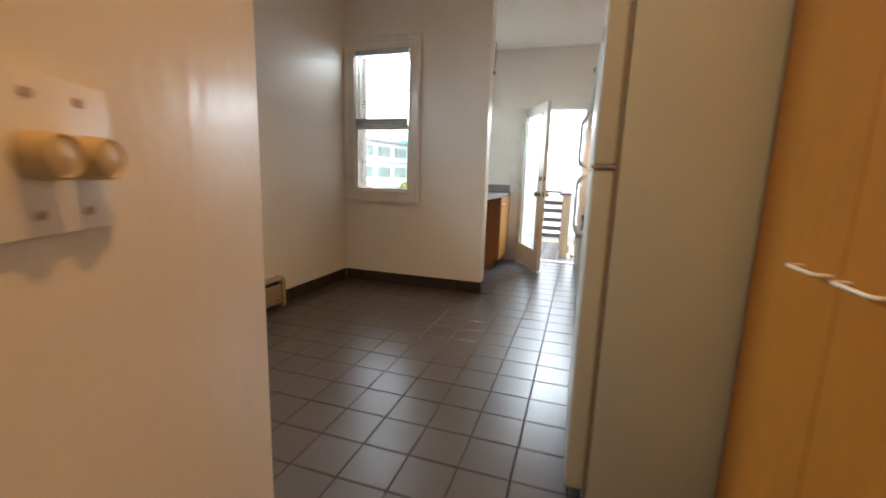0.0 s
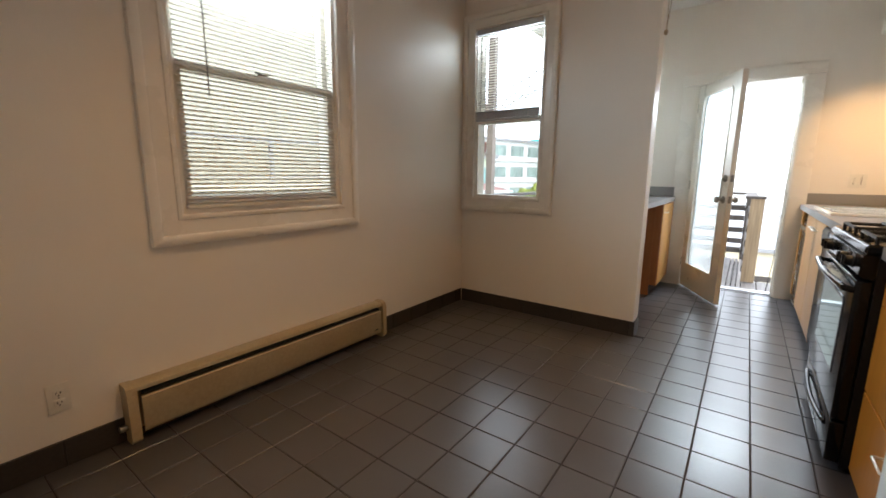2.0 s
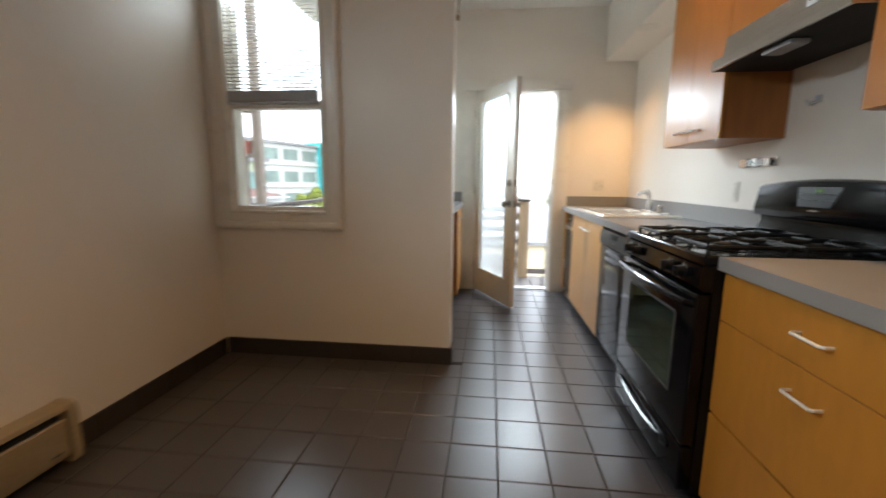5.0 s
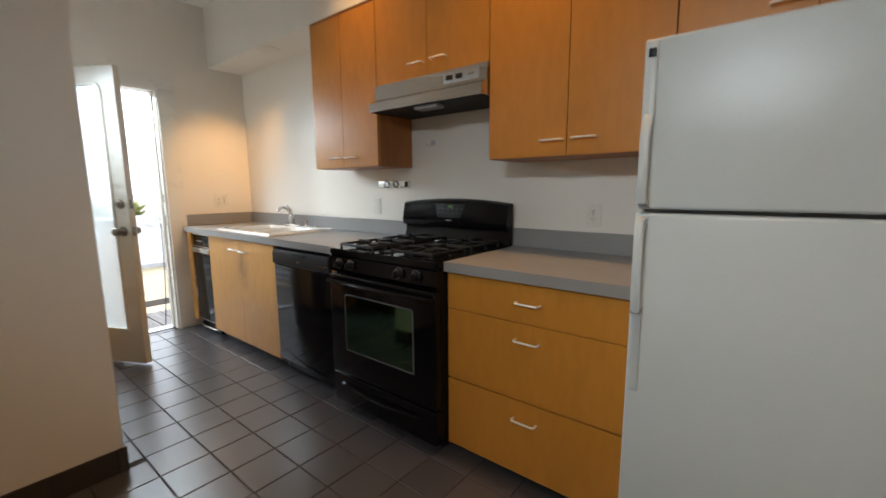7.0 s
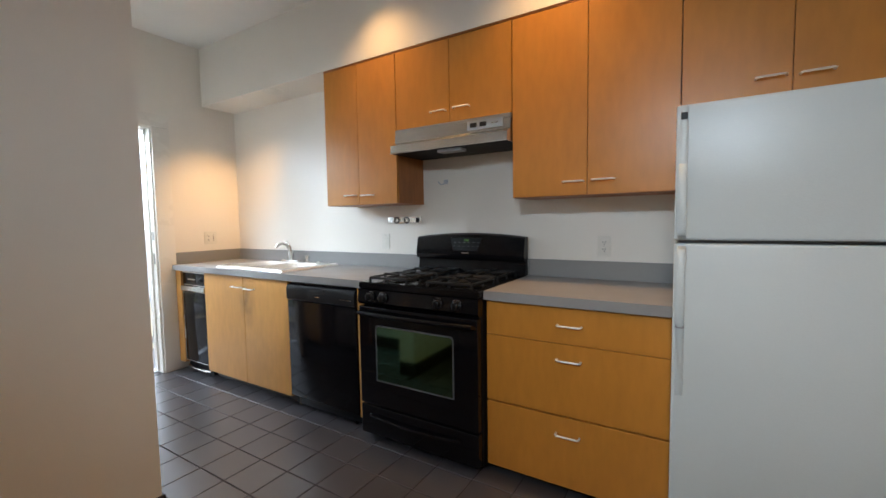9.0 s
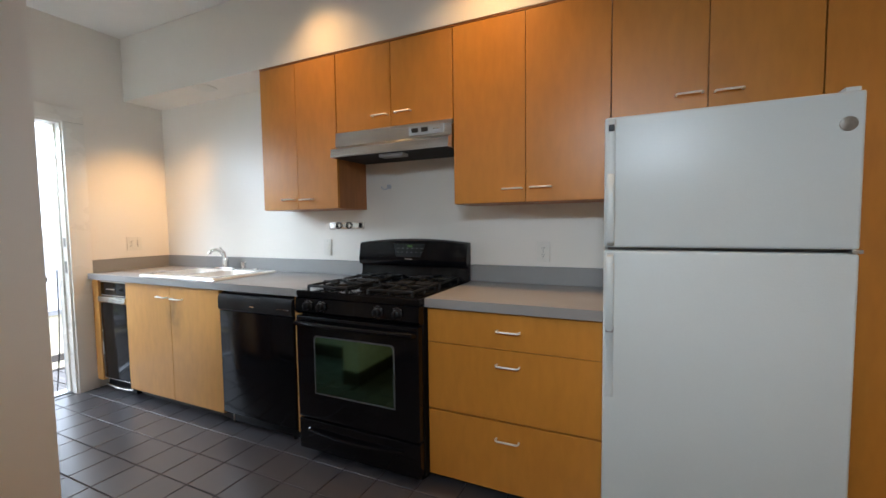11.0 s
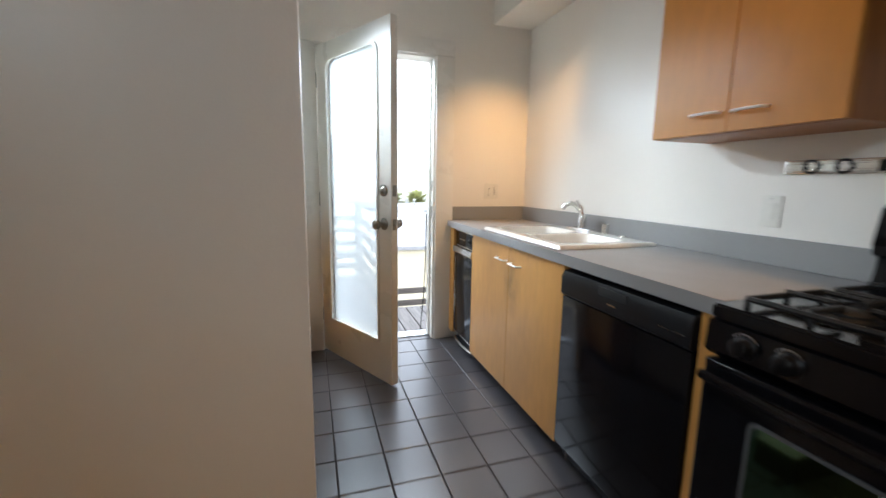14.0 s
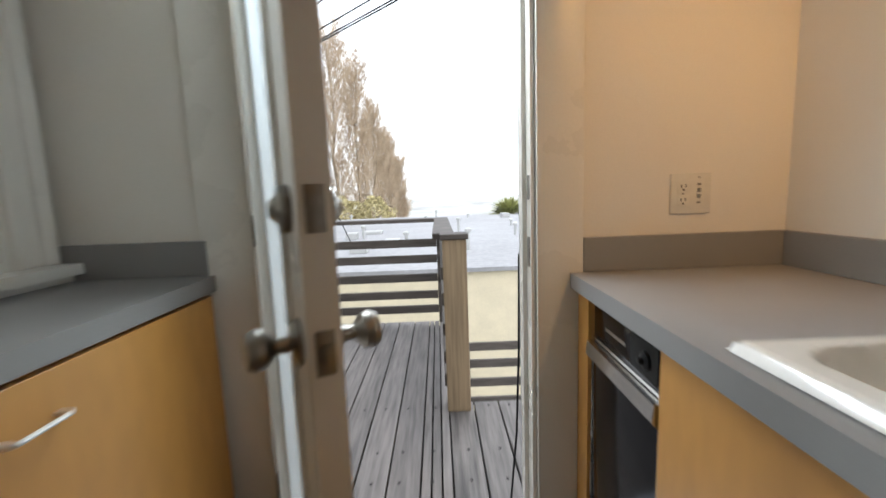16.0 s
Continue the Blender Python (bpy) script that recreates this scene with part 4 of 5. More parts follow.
for ky in (Y1 - 0.095, Y1 - 0.185, Y0 + 0.225, Y0 + 0.115):
    k = part("knob", lathe(((0.026, 0), (0.026, 0.003), (0.021, 0.006), (0.019, 0.026), (0.014, 0.029), (0, 0.029)), (-0.688, ky, 0.838), (-0.995, 0, 0.09), 22), M_BLACKSAT, cpn)
    part("grip", box(-0.724, -0.711, ky - 0.0045, ky + 0.0045, 0.820, 0.858, 0.002), M_BLACKSAT, k)
    part("marking", tube([(-0.6895 - 0.0005, ky + 0.031 * math.cos(a), 0.838 + 0.031 * math.sin(a)) for a in np.linspace(0.6, 2.5, 7)], 0.0007, 4), M_BLINDRAIL, k)
od = part("oven_door", box(-0.690, -0.642, Y0 + 0.004, Y1 - 0.004, 0.222, 0.782, 0.008, 3), M_BLACK, rg)
part("oven_window", extrude_yz(rounded_lite(-0.898, -0.410, 0.372, 0.678, 0.020), -0.6935, -0.689), M_OVENGLASS, od, "dark green mirror glass")
rim = frame_mesh(rounded_lite(-0.904, -0.404, 0.366, 0.684, 0.022), rounded_lite(-0.896, -0.412, 0.374, 0.676, 0.018), 0, 0.0045)
for v in rim.verts:
    v.co = Vector((-0.6895 - v.co.y, v.co.x, v.co.z))
part("window_rim", rim, material("oven_window_rim", (0.085, 0.09, 0.095), 0.22, vary=0.1, bump=0.0), od, "grey bevelled rim")
hb = [(-0.690, Y1 - 0.022, 0.742)] + [(-0.716 - 0.016 * math.sin(math.pi * i / 12), Y1 - 0.024 - (Y1 - Y0 - 0.048) * i / 12, 0.748) for i in range(13)] + [(-0.690, Y0 + 0.022, 0.742)]
part("oven_handle", tube(hb, 0.0125, 10), M_BLACK, od)
dr = part("storage_drawer", box(-0.688, -0.642, Y0 + 0.004, Y1 - 0.004, 0.045, 0.212, 0.006, 3), M_BLACK, rg)
part("drawer_lip", tube([(-0.688, Y1 - 0.075, 0.158)] + [(-0.694 - 0.012 * math.sin(math.pi * i / 10), Y1 - 0.10 - 0.54 * i / 10, 0.160 - 0.010 * math.sin(math.pi * i / 10)) for i in range(11)] + [(-0.688, Y0 + 0.10, 0.158)], 0.010, 8), M_BLACK, dr)
# backguard, with a bowed top
gy = np.linspace(Y0 - 0.006, Y1 + 0.006, 15)
gt = [1.150 + 0.024 * (1 - ((y - (Y0 + Y1) / 2) / 0.388) ** 2) for y in gy]
bg = bmesh.new()
sections = [[(-0.030, 0.917), (-0.075, 0.917), (-0.062, 0.975), (-0.062, 1.000), (-0.090, 1.010), (-0.098, 1.040), (-0.078, t - 0.010), (-0.062, t), (-0.030, t)] for t in gt]
vv = [[bg.verts.new((x, y, z)) for x, z in s] for y, s in zip(gy, sections)]
for a, b in zip(vv, vv[1:]):
    for i in range(len(a)):
        j = (i + 1) % len(a)
        bg.faces.new((a[i], a[j], b[j], b[i]))
bg.faces.new(vv[0])
bg.faces.new(vv[-1][::-1])
guard = part("backguard", bg, M_BLACK, rg)
disp = bmesh.new()
dv = [disp.verts.new(p) for p in ((-0.0985, -0.560, 1.062), (-0.0985, -0.735, 1.062), (-0.0835, -0.765, 1.142), (-0.0835, -0.535, 1.142), (-0.091, -0.560, 1.055), (-0.091, -0.735, 1.055), (-0.076, -0.765, 1.145), (-0.076, -0.535, 1.145))]
for f in ((0, 1, 2, 3), (7, 6, 5, 4), (0, 4, 5, 1), (1, 5, 6, 2), (2, 6, 7, 3), (3, 7, 4, 0)):
    disp.faces.new([dv[i] for i in f])
panel = part("display_panel", disp, M_BLACKSAT, guard)
for i in range(6):
    y = -0.565 - 0.034 * i
    part("key_legend", box(-0.0935, -0.0885, y - 0.014, y, 1.112, 1.116), M_LEGEND, panel)
    part("key_legend", box(-0.0965, -0.0920, y - 0.010, y, 1.088, 1.091), M_LEGEND, panel)
M_CLOCK = bpy.data.materials.new("green_clock_digits")
M_CLOCK.use_nodes = True
M_CLOCK.node_tree.nodes["Principled BSDF"].inputs["Base Color"].default_value = (0.02, 0.05, 0.01, 1)
M_CLOCK.node_tree.nodes["Principled BSDF"].inputs["Emission Color"].default_value = (0.35, 0.8, 0.1, 1)
M_CLOCK.node_tree.nodes["Principled BSDF"].inputs["Emission Strength"].default_value = 0.06
part("clock_digits", boxes(*[(-0.0885, -0.0840, -0.648 - 0.011 * i, -0.641 - 0.011 * i, 1.122, 1.133) for i in range(3)]), M_CLOCK, panel, "dim green clock digits")
part("badge", box(-0.0990, -0.0955, -0.675, -0.625, 1.044, 1.050), M_STEEL, guard)
# burners and grates
for bx in (-0.515, -0.205):
    for by in (Y1 - 0.185, Y0 + 0.185):
        part("burner", lathe(((0.052, 0), (0.052, 0.008), (0.040, 0.012), (0.040, 0.018), (0.034, 0.022), (0, 0.023)), (bx, by, 0.9165), (0, 0, 1), 22), M_IRON, rg)
        part("drip_pan", lathe(((0.098, 0.0), (0.098, 0.003), (0.085, 0.0035), (0.060, 0.001), (0.055, 0.0008)), (bx, by, 0.9168), (0, 0, 1), 26), M_BLACK, rg)
        g = 0.128
        bars = []
        for a0 in range(4):
            a = math.pi / 2 * a0
            ca, sa = math.cos(a), math.sin(a)
            bars.append(tube([(bx + ca * 0.03, by + sa * 0.03, 0.946), (bx + ca * g, by + sa * g, 0.946), (bx + ca * g, by + sa * g, 0.918)], 0.0074, 6))
        sq = [(bx + sx * g, by + sy * g, 0.938) for sx, sy in ((1, 1), (1, -1), (-1, -1), (-1, 1))]
        for p, q in zip(sq, sq[1:] + sq[:1]):
            bars.append(tube([p, q], 0.0074, 6))
        for p in sq:
            bars.append(tube([p, (p[0], p[1], 0.9175)], 0.0074, 6))
        part("grate", merge(*bars), M_IRON, rg)

# ---- range hood ----
hd = thing("range_hood", "brushed steel range hood under the short cabinet", "range hood", (-0.2, -0.665, 1.66))
HY0, HY1 = -1.053, -0.277
part("canopy", extrude_xz([(-0.001, 1.824), (-0.312, 1.824), (-0.318, 1.744), (-0.362, 1.720), (-0.366, 1.672), (-0.355, 1.672), (-0.353, 1.690), (-0.001, 1.690)], HY0, HY1), M_STEEL, hd)
part("side_cheek", extrude_xz([(-0.02, 1.6895), (-0.352, 1.6895), (-0.354, 1.672), (-0.02, 1.672)], HY0, HY0 + 0.004), M_STEEL, hd)
part("side_cheek", extrude_xz([(-0.02, 1.6895), (-0.352, 1.6895), (-0.354, 1.672), (-0.02, 1.672)], HY1 - 0.004, HY1), M_STEEL, hd)
# Flat sheet; the shade inside the hood is put into its colour.
part("filter", boxes((-0.350, -0.022, HY0 + 0.005, HY1 - 0.005, 1.672, 1.689)), M_DARK, hd, "grease filter coloured as the hood's dark hollow")
part("lamp_lens", box(-0.335, -0.265, -0.76, -0.60, 1.652, 1.6715, 0.008), M_BLINDRAIL, hd, "milky lamp lens")
sw = part("switch_plate", box(-0.3225, -0.3135, -1.010, -0.795, 1.757, 1.806, 0.002), M_ALU, hd)
for y in (-0.835, -0.895):
    part("rocker_switch", box(-0.3275, -0.3222, y - 0.020, y + 0.020, 1.770, 1.794, 0.002), M_DARK, sw)
part("badge", box(-0.3240, -0.3222, -0.985, -0.945, 1.777, 1.787, 0.0008), M_STEEL, sw)

# ---- refrigerator ----
fr = thing("refrigerator", "white top-freezer refrigerator with long handles", "refrigerator", (-0.4, -2.2, 0.0))
RY0, RY1 = -2.552, -1.841
part("body", box(-0.655, -0.03, RY0, RY1, 0.03, 1.628, 0.004), M_FRIDGE, fr)
part("gasket", boxes((-0.668, -0.6555, RY0 + 0.012, RY1 - 0.012, 0.09, 1.62)), M_BLINDRAIL, fr)
part("grille", box(-0.665, -0.645, RY0 + 0.02, RY1 - 0.02, 0.012, 0.085, 0.003), M_BLINDRAIL, fr)
for y in (RY0 + 0.06, RY1 - 0.06):
    part("foot", rod((-0.62, y, 0), (-0.62, y, 0.031), 0.018), M_BLINDRAIL, fr)
    part("foot", rod((-0.10, y, 0), (-0.10, y, 0.031), 0.018), M_BLINDRAIL, fr)
fzd = part("freezer_door", box(-0.730, -0.6685, RY0, RY1, 1.172, 1.640, 0.010, 3), M_FRIDGE, fr)
frd = part("fridge_door", box(-0.730, -0.6685, RY0, RY1, 0.090, 1.160, 0.010, 3), M_FRIDGE, fr)


def fridge_grip(parent, z0, z1, flare_low):
    """A moulded strap that lies along the door's edge and flares out into an open grip near the joint."""
    yc, face = RY1 - 0.024, -0.7295
    side = [(0.0, 0.003), (0.02, 0.040), (0.06, 0.050), (0.44, 0.050), (0.53, 0.030), (0.57, 0.014), (0.94, 0.012), (1.0, 0.004)]
    inner = [(0.0, 0.0), (0.055, 0.028), (0.09, 0.037), (0.42, 0.037), (0.50, 0.018), (0.55, 0.001), (0.94, 0.001), (1.0, 0.0)]
    bm, rows = bmesh.new(), []
    for (ka, da), (kb, db) in zip(side, inner):
        za, zb = ((z0 + (z1 - z0) * k) if flare_low else (z1 - (z1 - z0) * k) for k in (ka, kb))
        rows.append([bm.verts.new(p) for p in ((face - db, yc - 0.013, zb), (face - da + 0.003, yc - 0.012, za), (face - da, yc - 0.006, za),
                                               (face - da, yc + 0.006, za), (face - da + 0.003, yc + 0.012, za), (face - db, yc + 0.013, zb))])
    for a, b in zip(rows, rows[1:]):
        for i in range(6):
            j = (i + 1) % 6
            bm.faces.new((a[i], a[j], b[j], b[i]))
    bm.faces.new(rows[0])
    bm.faces.new(rows[-1][::-1])
    return part("handle", bm, M_FRIDGE, parent, "long white moulded handle")


h1 = fridge_grip(fzd, 1.180, 1.632, True)
part("handle_cap", box(-0.7445, -0.739, RY1 - 0.034, RY1 - 0.014, 1.588, 1.612, 0.002), M_BLACKSAT, h1, "small black end plate")
h2 = fridge_grip(frd, 0.612, 1.152, False)
part("joint_band", box(-0.760, -0.731, RY1 - 0.0375, RY1 - 0.0105, 0.862, 0.882, 0.003), M_BLINDRAIL, h2)
part("badge", lathe(((0.022, 0), (0.021, 0.003), (0.012, 0.0045), (0, 0.005)), (-0.7295, -2.513, 1.545), (-1, 0, 0), 24), M_NICKEL, fzd, "round grey emblem")
part("hinge_cover", box(-0.715, -0.62, RY0 + 0.008, RY0 + 0.045, 1.6405, 1.655, 0.004), M_FRIDGE, fr)
part("hinge_pin", box(-0.735, -0.665, RY0 - 0.006, RY0 + 0.02, 1.1605, 1.1715, 0.002), M_STEEL, fr)


# ---- outside: the deck ----
deck = tagged(new("deck_floor"), "weathered grey wooden deck boards outside the door", "deck", kind="structure")
part("joist", boxes((-3.5, 0.9, 2.10, 2.14, -0.30, -0.14), (-3.5, 0.9, 3.02, 3.06, -0.30, -0.14), (-3.5, -0.86, 4.66, 4.70, -0.30, -0.14)), M_RAIL, deck)
# Unseen dark sheet below the boards, added so the gaps stay dark.
part("gap_dark_sheet", boxes((-3.49, 0.88, 2.145, 3.015, -0.20, -0.175), (-3.49, -0.88, 3.065, 4.655, -0.20, -0.175)), M_DARK, deck)
bx = -3.5
while bx < 0.85:
    w = 0.140 if abs(bx + 1.075) > 0.075 else 0.040
    y1 = 4.74 if bx + w < -0.87 else 3.09
    part("deck_board", box(bx, bx + w, 2.105 if bx + w > -2.36 else 0.16, y1, -0.138, -0.10, 0.003, 1), M_DECK, deck)
    bx += w + 0.008
for sx in [-1.66 + 0.148 * k for k in range(8)]:
    for sy in (2.40, 2.62, 3.04):
        part("screw_head", lathe(((0.008, 0.0), (0.008, 0.0012), (0.0, 0.0014)), (sx + 0.02 * math.sin(9 * sx + sy), sy, -0.1002), (0, 0, 1), 8), M_DARK, deck)
rail = thing("deck_railing", "weathered wooden railing with horizontal slats", "railing", (-0.93, 3.0, -0.10))


def rail_part(nm, l, m=None):
    return part(nm, box(*l, bevel=0.004, segments=1), m or M_RAIL, rail)


rail_part("post", (-1.000, -0.866, 2.98, 3.10, -0.0995, 0.905), M_POST)
rail_part("post_cap", (-1.012, -0.856, 2.965, 3.115, 0.906, 0.936))
rail_part("cap_rail", (-1.055, -0.925, 3.116, 4.78, 0.895, 0.930))
rail_part("cap_rail", (-3.53, -1.057, 4.66, 4.79, 0.894, 0.929))
rail_part("post", (-1.04, -0.95, 4.68, 4.77, -0.0995, 0.894))
rail_part("cap_rail", (-3.53, -3.40, 0.20, 4.658, 0.894, 0.929))
for py in (0.30, 1.75, 3.20, 4.715):
    rail_part("post", (-3.52, -3.44, py, py + 0.075, -0.0995, 0.893))
for z in (0.655, 0.50, 0.315, 0.145, 0.0):
    rail_part("slat", (-3.43, -1.042, 4.685, 4.713, z, z + 0.078))
    rail_part("slat", (-3.439, -3.412, 0.20, 4.684, z, z + 0.078))
    rail_part("slat", (-1.012, -0.985, 3.101, 4.679, z, z + 0.078))
stair = thing("stair_railing", "weathered wooden stair railing below the deck", "railing", (0.2, 4.72, -1.6))
for x in (-0.84, 1.2):
    part("post", box(x, x + 0.09, 4.68, 4.77, -2.9, -0.34, 0.004, 1), M_RAIL, stair)
for z in (-0.42, -0.60, -0.80, -1.0):
    part("slat", box(-0.75, 1.2, 4.70, 4.73, z, z + 0.085, 0.003, 1), M_RAIL, stair)
landing = structure("lower_landing", boxes((-2.0, 2.5, 3.2, 4.9, -3.0, -2.9)), M_DECK, "weathered lower stair landing", "deck")
cable = thing("door_cable", "thin black cable hanging by the door frame", "cable", (-0.76, 2.1, 0.0))
part("cable", tube([(-0.752, 2.085, 0.95), (-0.756, 2.09, 0.6), (-0.765, 2.10, 0.30), (-0.790, 2.11, 0.0), (-0.800, 2.14, -0.094), (-0.77, 2.25, -0.095)], 0.004, 6), M_BLACKSAT, cable)

# neighbour's balcony
nb = thing("neighbour_balcony", "grey wooden balcony post and railing with flowerpot shelf", "balcony", (-7.2, 6.5, -3.0))
M_NB = material("balcony_wood", (0.18, 0.145, 0.12), 0.7, vary=0.2, grain=30, bump=0.2)
NX, NY = -6.05, 5.40
part("post", box(NX, NX + 0.16, NY, NY + 0.16, -5.2, 5.0, 0.005, 1), M_NB, nb)
part("rail_cap", box(NX - 3.0, NX - 0.001, NY + 0.01, NY + 0.15, 1.60, 1.67, 0.004, 1), M_NB, nb)
part("bottom_rail", box(NX - 3.0, NX - 0.001, NY + 0.04, NY + 0.10, 0.62, 0.69, 0.004, 1), M_NB, nb)
for i in range(20):
    part("baluster", box(NX - 0.17 - i * 0.14, NX - 0.13 - i * 0.14, NY + 0.05, NY + 0.09, 0.691, 1.599), M_NB, nb)
part("floor_edge", box(NX - 3.0, NX + 0.4, NY - 0.05, NY + 2.0, 0.25, 0.55), M_NB, nb)
part("bracket", box(NX - 0.36, NX - 0.001, NY + 0.02, NY + 0.12, 2.45, 2.75, 0.01, 1), M_NB, nb)
pot = thing("flower_pot", "terracotta flower pot on the balcony rail", "flower pot", (NX - 0.18, NY + 0.08, 1.67))
part("pot", lathe(((0.10, 0.0), (0.14, 0.19), (0.155, 0.19), (0.155, 0.24), (0.14, 0.24), (0.13, 0.21)), (NX - 0.18, NY + 0.08, 1.6705), (0, 0, 1), 20), material("terracotta", (0.22, 0.075, 0.055), 0.7), pot)

# ---- outside: ground, buildings, trees ----
# Lightened grey: pale haze towards the horizon is put into the ground's colour.
M_GROUND = material("yard_ground", (0.40, 0.40, 0.38), 0.9, vary=0.3, grain=2, blotch=0.05, bump=0.1)
ground_bm = bmesh.new()
ground_bm.faces.new([ground_bm.verts.new(p) for p in ((-900, -900, -6), (900, -900, -6), (900, 900, -6), (-900, 900, -6))])
structure("ground", ground_bm, M_GROUND, "grey paved yards and streets below", "ground")

M_ROOF = material("pale_roofing", (0.30, 0.30, 0.31), 0.8, vary=0.12, grain=6, blotch=0.3, bump=0.1)
M_WINDOW_FAR = material("far_window", (0.26, 0.34, 0.32), 0.12, vary=0.25, grain=1, blotch=0.4, bump=0.0)
M_WHITEWALL = material("white_stucco", (0.66, 0.67, 0.66), 0.8, vary=0.05, grain=3, blotch=0.3, bump=0.05)
M_GREENWALL = material("pale_green_stucco", (0.46, 0.50, 0.36), 0.8, vary=0.06, grain=3, bump=0.05)
M_TEAL = material("teal_panel", (0.05, 0.42, 0.44), 0.6, vary=0.05, bump=0.02)
M_LEAF = material("shrub_leaf", (0.24, 0.28, 0.05), 0.6, vary=0.35, grain=3, bump=0.0)
M_PALM = material("palm_leaf", (0.36, 0.37, 0.16), 0.55, vary=0.3, grain=3, bump=0.0)
M_TWIG = material("poplar_twig", (0.56, 0.45, 0.33), 0.85, vary=0.2, grain=8, bump=0.0)
M_BARK = material("bare_bark", (0.30, 0.24, 0.17), 0.85, vary=0.2, grain=20, bump=0.2)
M_PIPE = material("roof_pipe", (0.42, 0.42, 0.41), 0.5, vary=0.06, bump=0.02)

M_TEALGLASS = material("teal_window", (0.17, 0.28, 0.27), 0.15, vary=0.2, grain=1, blotch=0.4, bump=0.0)
M_REDROOF = material("red_brown_roof", (0.17, 0.085, 0.07), 0.8, vary=0.15, grain=8, bump=0.1)

yel = thing("yellow_house", "pale yellow clapboard house with a flat grey roof", "house", (1, 14, -6))
part("wall", boxes((-12, 16, 12.15, 40, -6, -1.02)), M_SIDING, yel)
for i in range(41):
    z = -1.14 - i * 0.118
    part("clapboard", extrude_yz([(12.149, z), (12.124, z), (12.142, z + 0.117), (12.149, z + 0.117)], -12, 16), M_SIDING, yel)
rf = part("roof", boxes((-12.2, 16.2, 12.0, 40.2, -1.019, -0.90)), M_ROOF, yel)
rnd = random.Random(4)
for i in range(26):
    x, y = rnd.uniform(-8, 9), rnd.uniform(13.5, 38)
    h = rnd.uniform(0.2, 0.7)
    if i % 3:
        part("vent_pipe", lathe(((0.07, 0), (0.07, h), (0.13, h), (0.13, h + 0.10), (0.02, h + 0.16)), (x, y, -0.90), (0, 0, 1), 10), M_PIPE, rf)
    else:
        w, d = rnd.uniform(0.25, 0.7), rnd.uniform(0.3, 0.8)
        part("skylight_curb", box(x - w, x + w, y - d, y + d, -0.8995, -0.9 + h * 0.55, 0.02, 1), M_PIPE, rf)


def far_house(name, label, x, y, w, d, z1, turn, storeys, bays, wall_m, win_m, roof_m=None, panel=None, band=True, share=0.76):
    """A house with storeys of windows on its long face, which looks along -y before it is turned."""
    ob = thing(name, label, "building")
    part("wall", boxes((-w / 2, w / 2, 0, d, -6, z1)), wall_m, ob)
    part("roof", boxes((-w / 2 - 0.3, w / 2 + 0.3, -0.3, d + 0.3, z1 + 0.001, z1 + 0.3)), roof_m or M_ROOF, ob)
    sh = (z1 + 5.0) / storeys
    bw = w / bays
    for s in range(storeys):
        zb = -5.0 + s * sh + sh * 0.30
        for b in range(bays):
            xa = -w / 2 + b * bw + bw * (1 - share) / 2
            f = part("window", boxes((xa, xa + bw * share, -0.06, -0.001, zb, zb + sh * 0.52)), M_PIPE, ob)
            n = 3
            pw = (bw * share - 0.08 * (n + 1)) / n
            part("pane", boxes(*[(xa + 0.08 + k * (pw + 0.08), xa + 0.08 + k * (pw + 0.08) + pw, -0.09, -0.061, zb + 0.08, zb + sh * 0.52 - 0.08) for k in range(n)]), win_m, f)
        if band:
            part("storey_band", boxes((-w / 2, w / 2, -0.25, -0.002, zb - sh * 0.22, zb - sh * 0.12)), wall_m, ob)
    if panel:
        part("teal_panel", boxes((w / 2 + 0.01, w / 2 + panel, -0.9, 2.0, -1.0, z1 + 0.7)), M_TEAL, ob, "teal coloured end panel")
    ob.matrix_basis = pose(x, y, 0, 0, 0, turn)
    return ob


far_house("apartment_block", "white three-storey apartment block with ribbon windows", -25.6, 44.2, 13.2, 8, 5.3, 75.4, 4, 4, M_WHITEWALL, M_WINDOW_FAR, panel=1.3)
far_house("green_house", "pale green house with a row of dark windows", -21.5, 24.5, 9, 6, 2.5, 45, 2, 3, M_GREENWALL, M_TEALGLASS)
far_house("pale_house", "pale yellow stucco house behind the green one", -29.5, 36.0, 6, 6, 5.0, 40, 3, 3, material("pale_yellow_stucco", (0.60, 0.57, 0.44), 0.8, vary=0.05, grain=3, bump=0.05), M_WINDOW_FAR)
# Pale wall and panes: distance haze is put into the tower's colours.
far_house("tower_block", "distant pale grey tower block", -58.0, 64.0, 5, 5, 14.0, 42, 6, 3, material("hazy_concrete", (0.74, 0.75, 0.76), 0.8, vary=0.03, grain=3, bump=0.03), M_WHITEWALL, band=False)
low_house = thing("low_house", "low white house with a red-brown hipped roof", "house")
part("wall", boxes((-3.2, 3.2, 0, 5, -6, 0.25)), M_WHITEWALL, low_house)
hip = bmesh.new()
eave = [hip.verts.new(p) for p in ((-3.5, -0.35, 0.255), (3.5, -0.35, 0.255), (3.5, 5.35, 0.255), (-3.5, 5.35, 0.255))]
ridge = [hip.verts.new(p) for p in ((-2.4, 2.5, 1.15), (0.2, 2.5, 1.15))]
for f in ((eave[0], eave[1], ridge[1], ridge[0]), (eave[1], eave[2], ridge[1]), (eave[2], eave[3], ridge[0], ridge[1]), (eave[3], eave[0], ridge[0]), (eave[3], eave[2], eave[1], eave[0])):
    hip.faces.new(f)
part("roof", hip, M_REDROOF, low_house)
part("gutter", box(-3.5, 3.5, -0.40, -0.36, 0.21, 0.29), M_WHITEWALL, low_house)
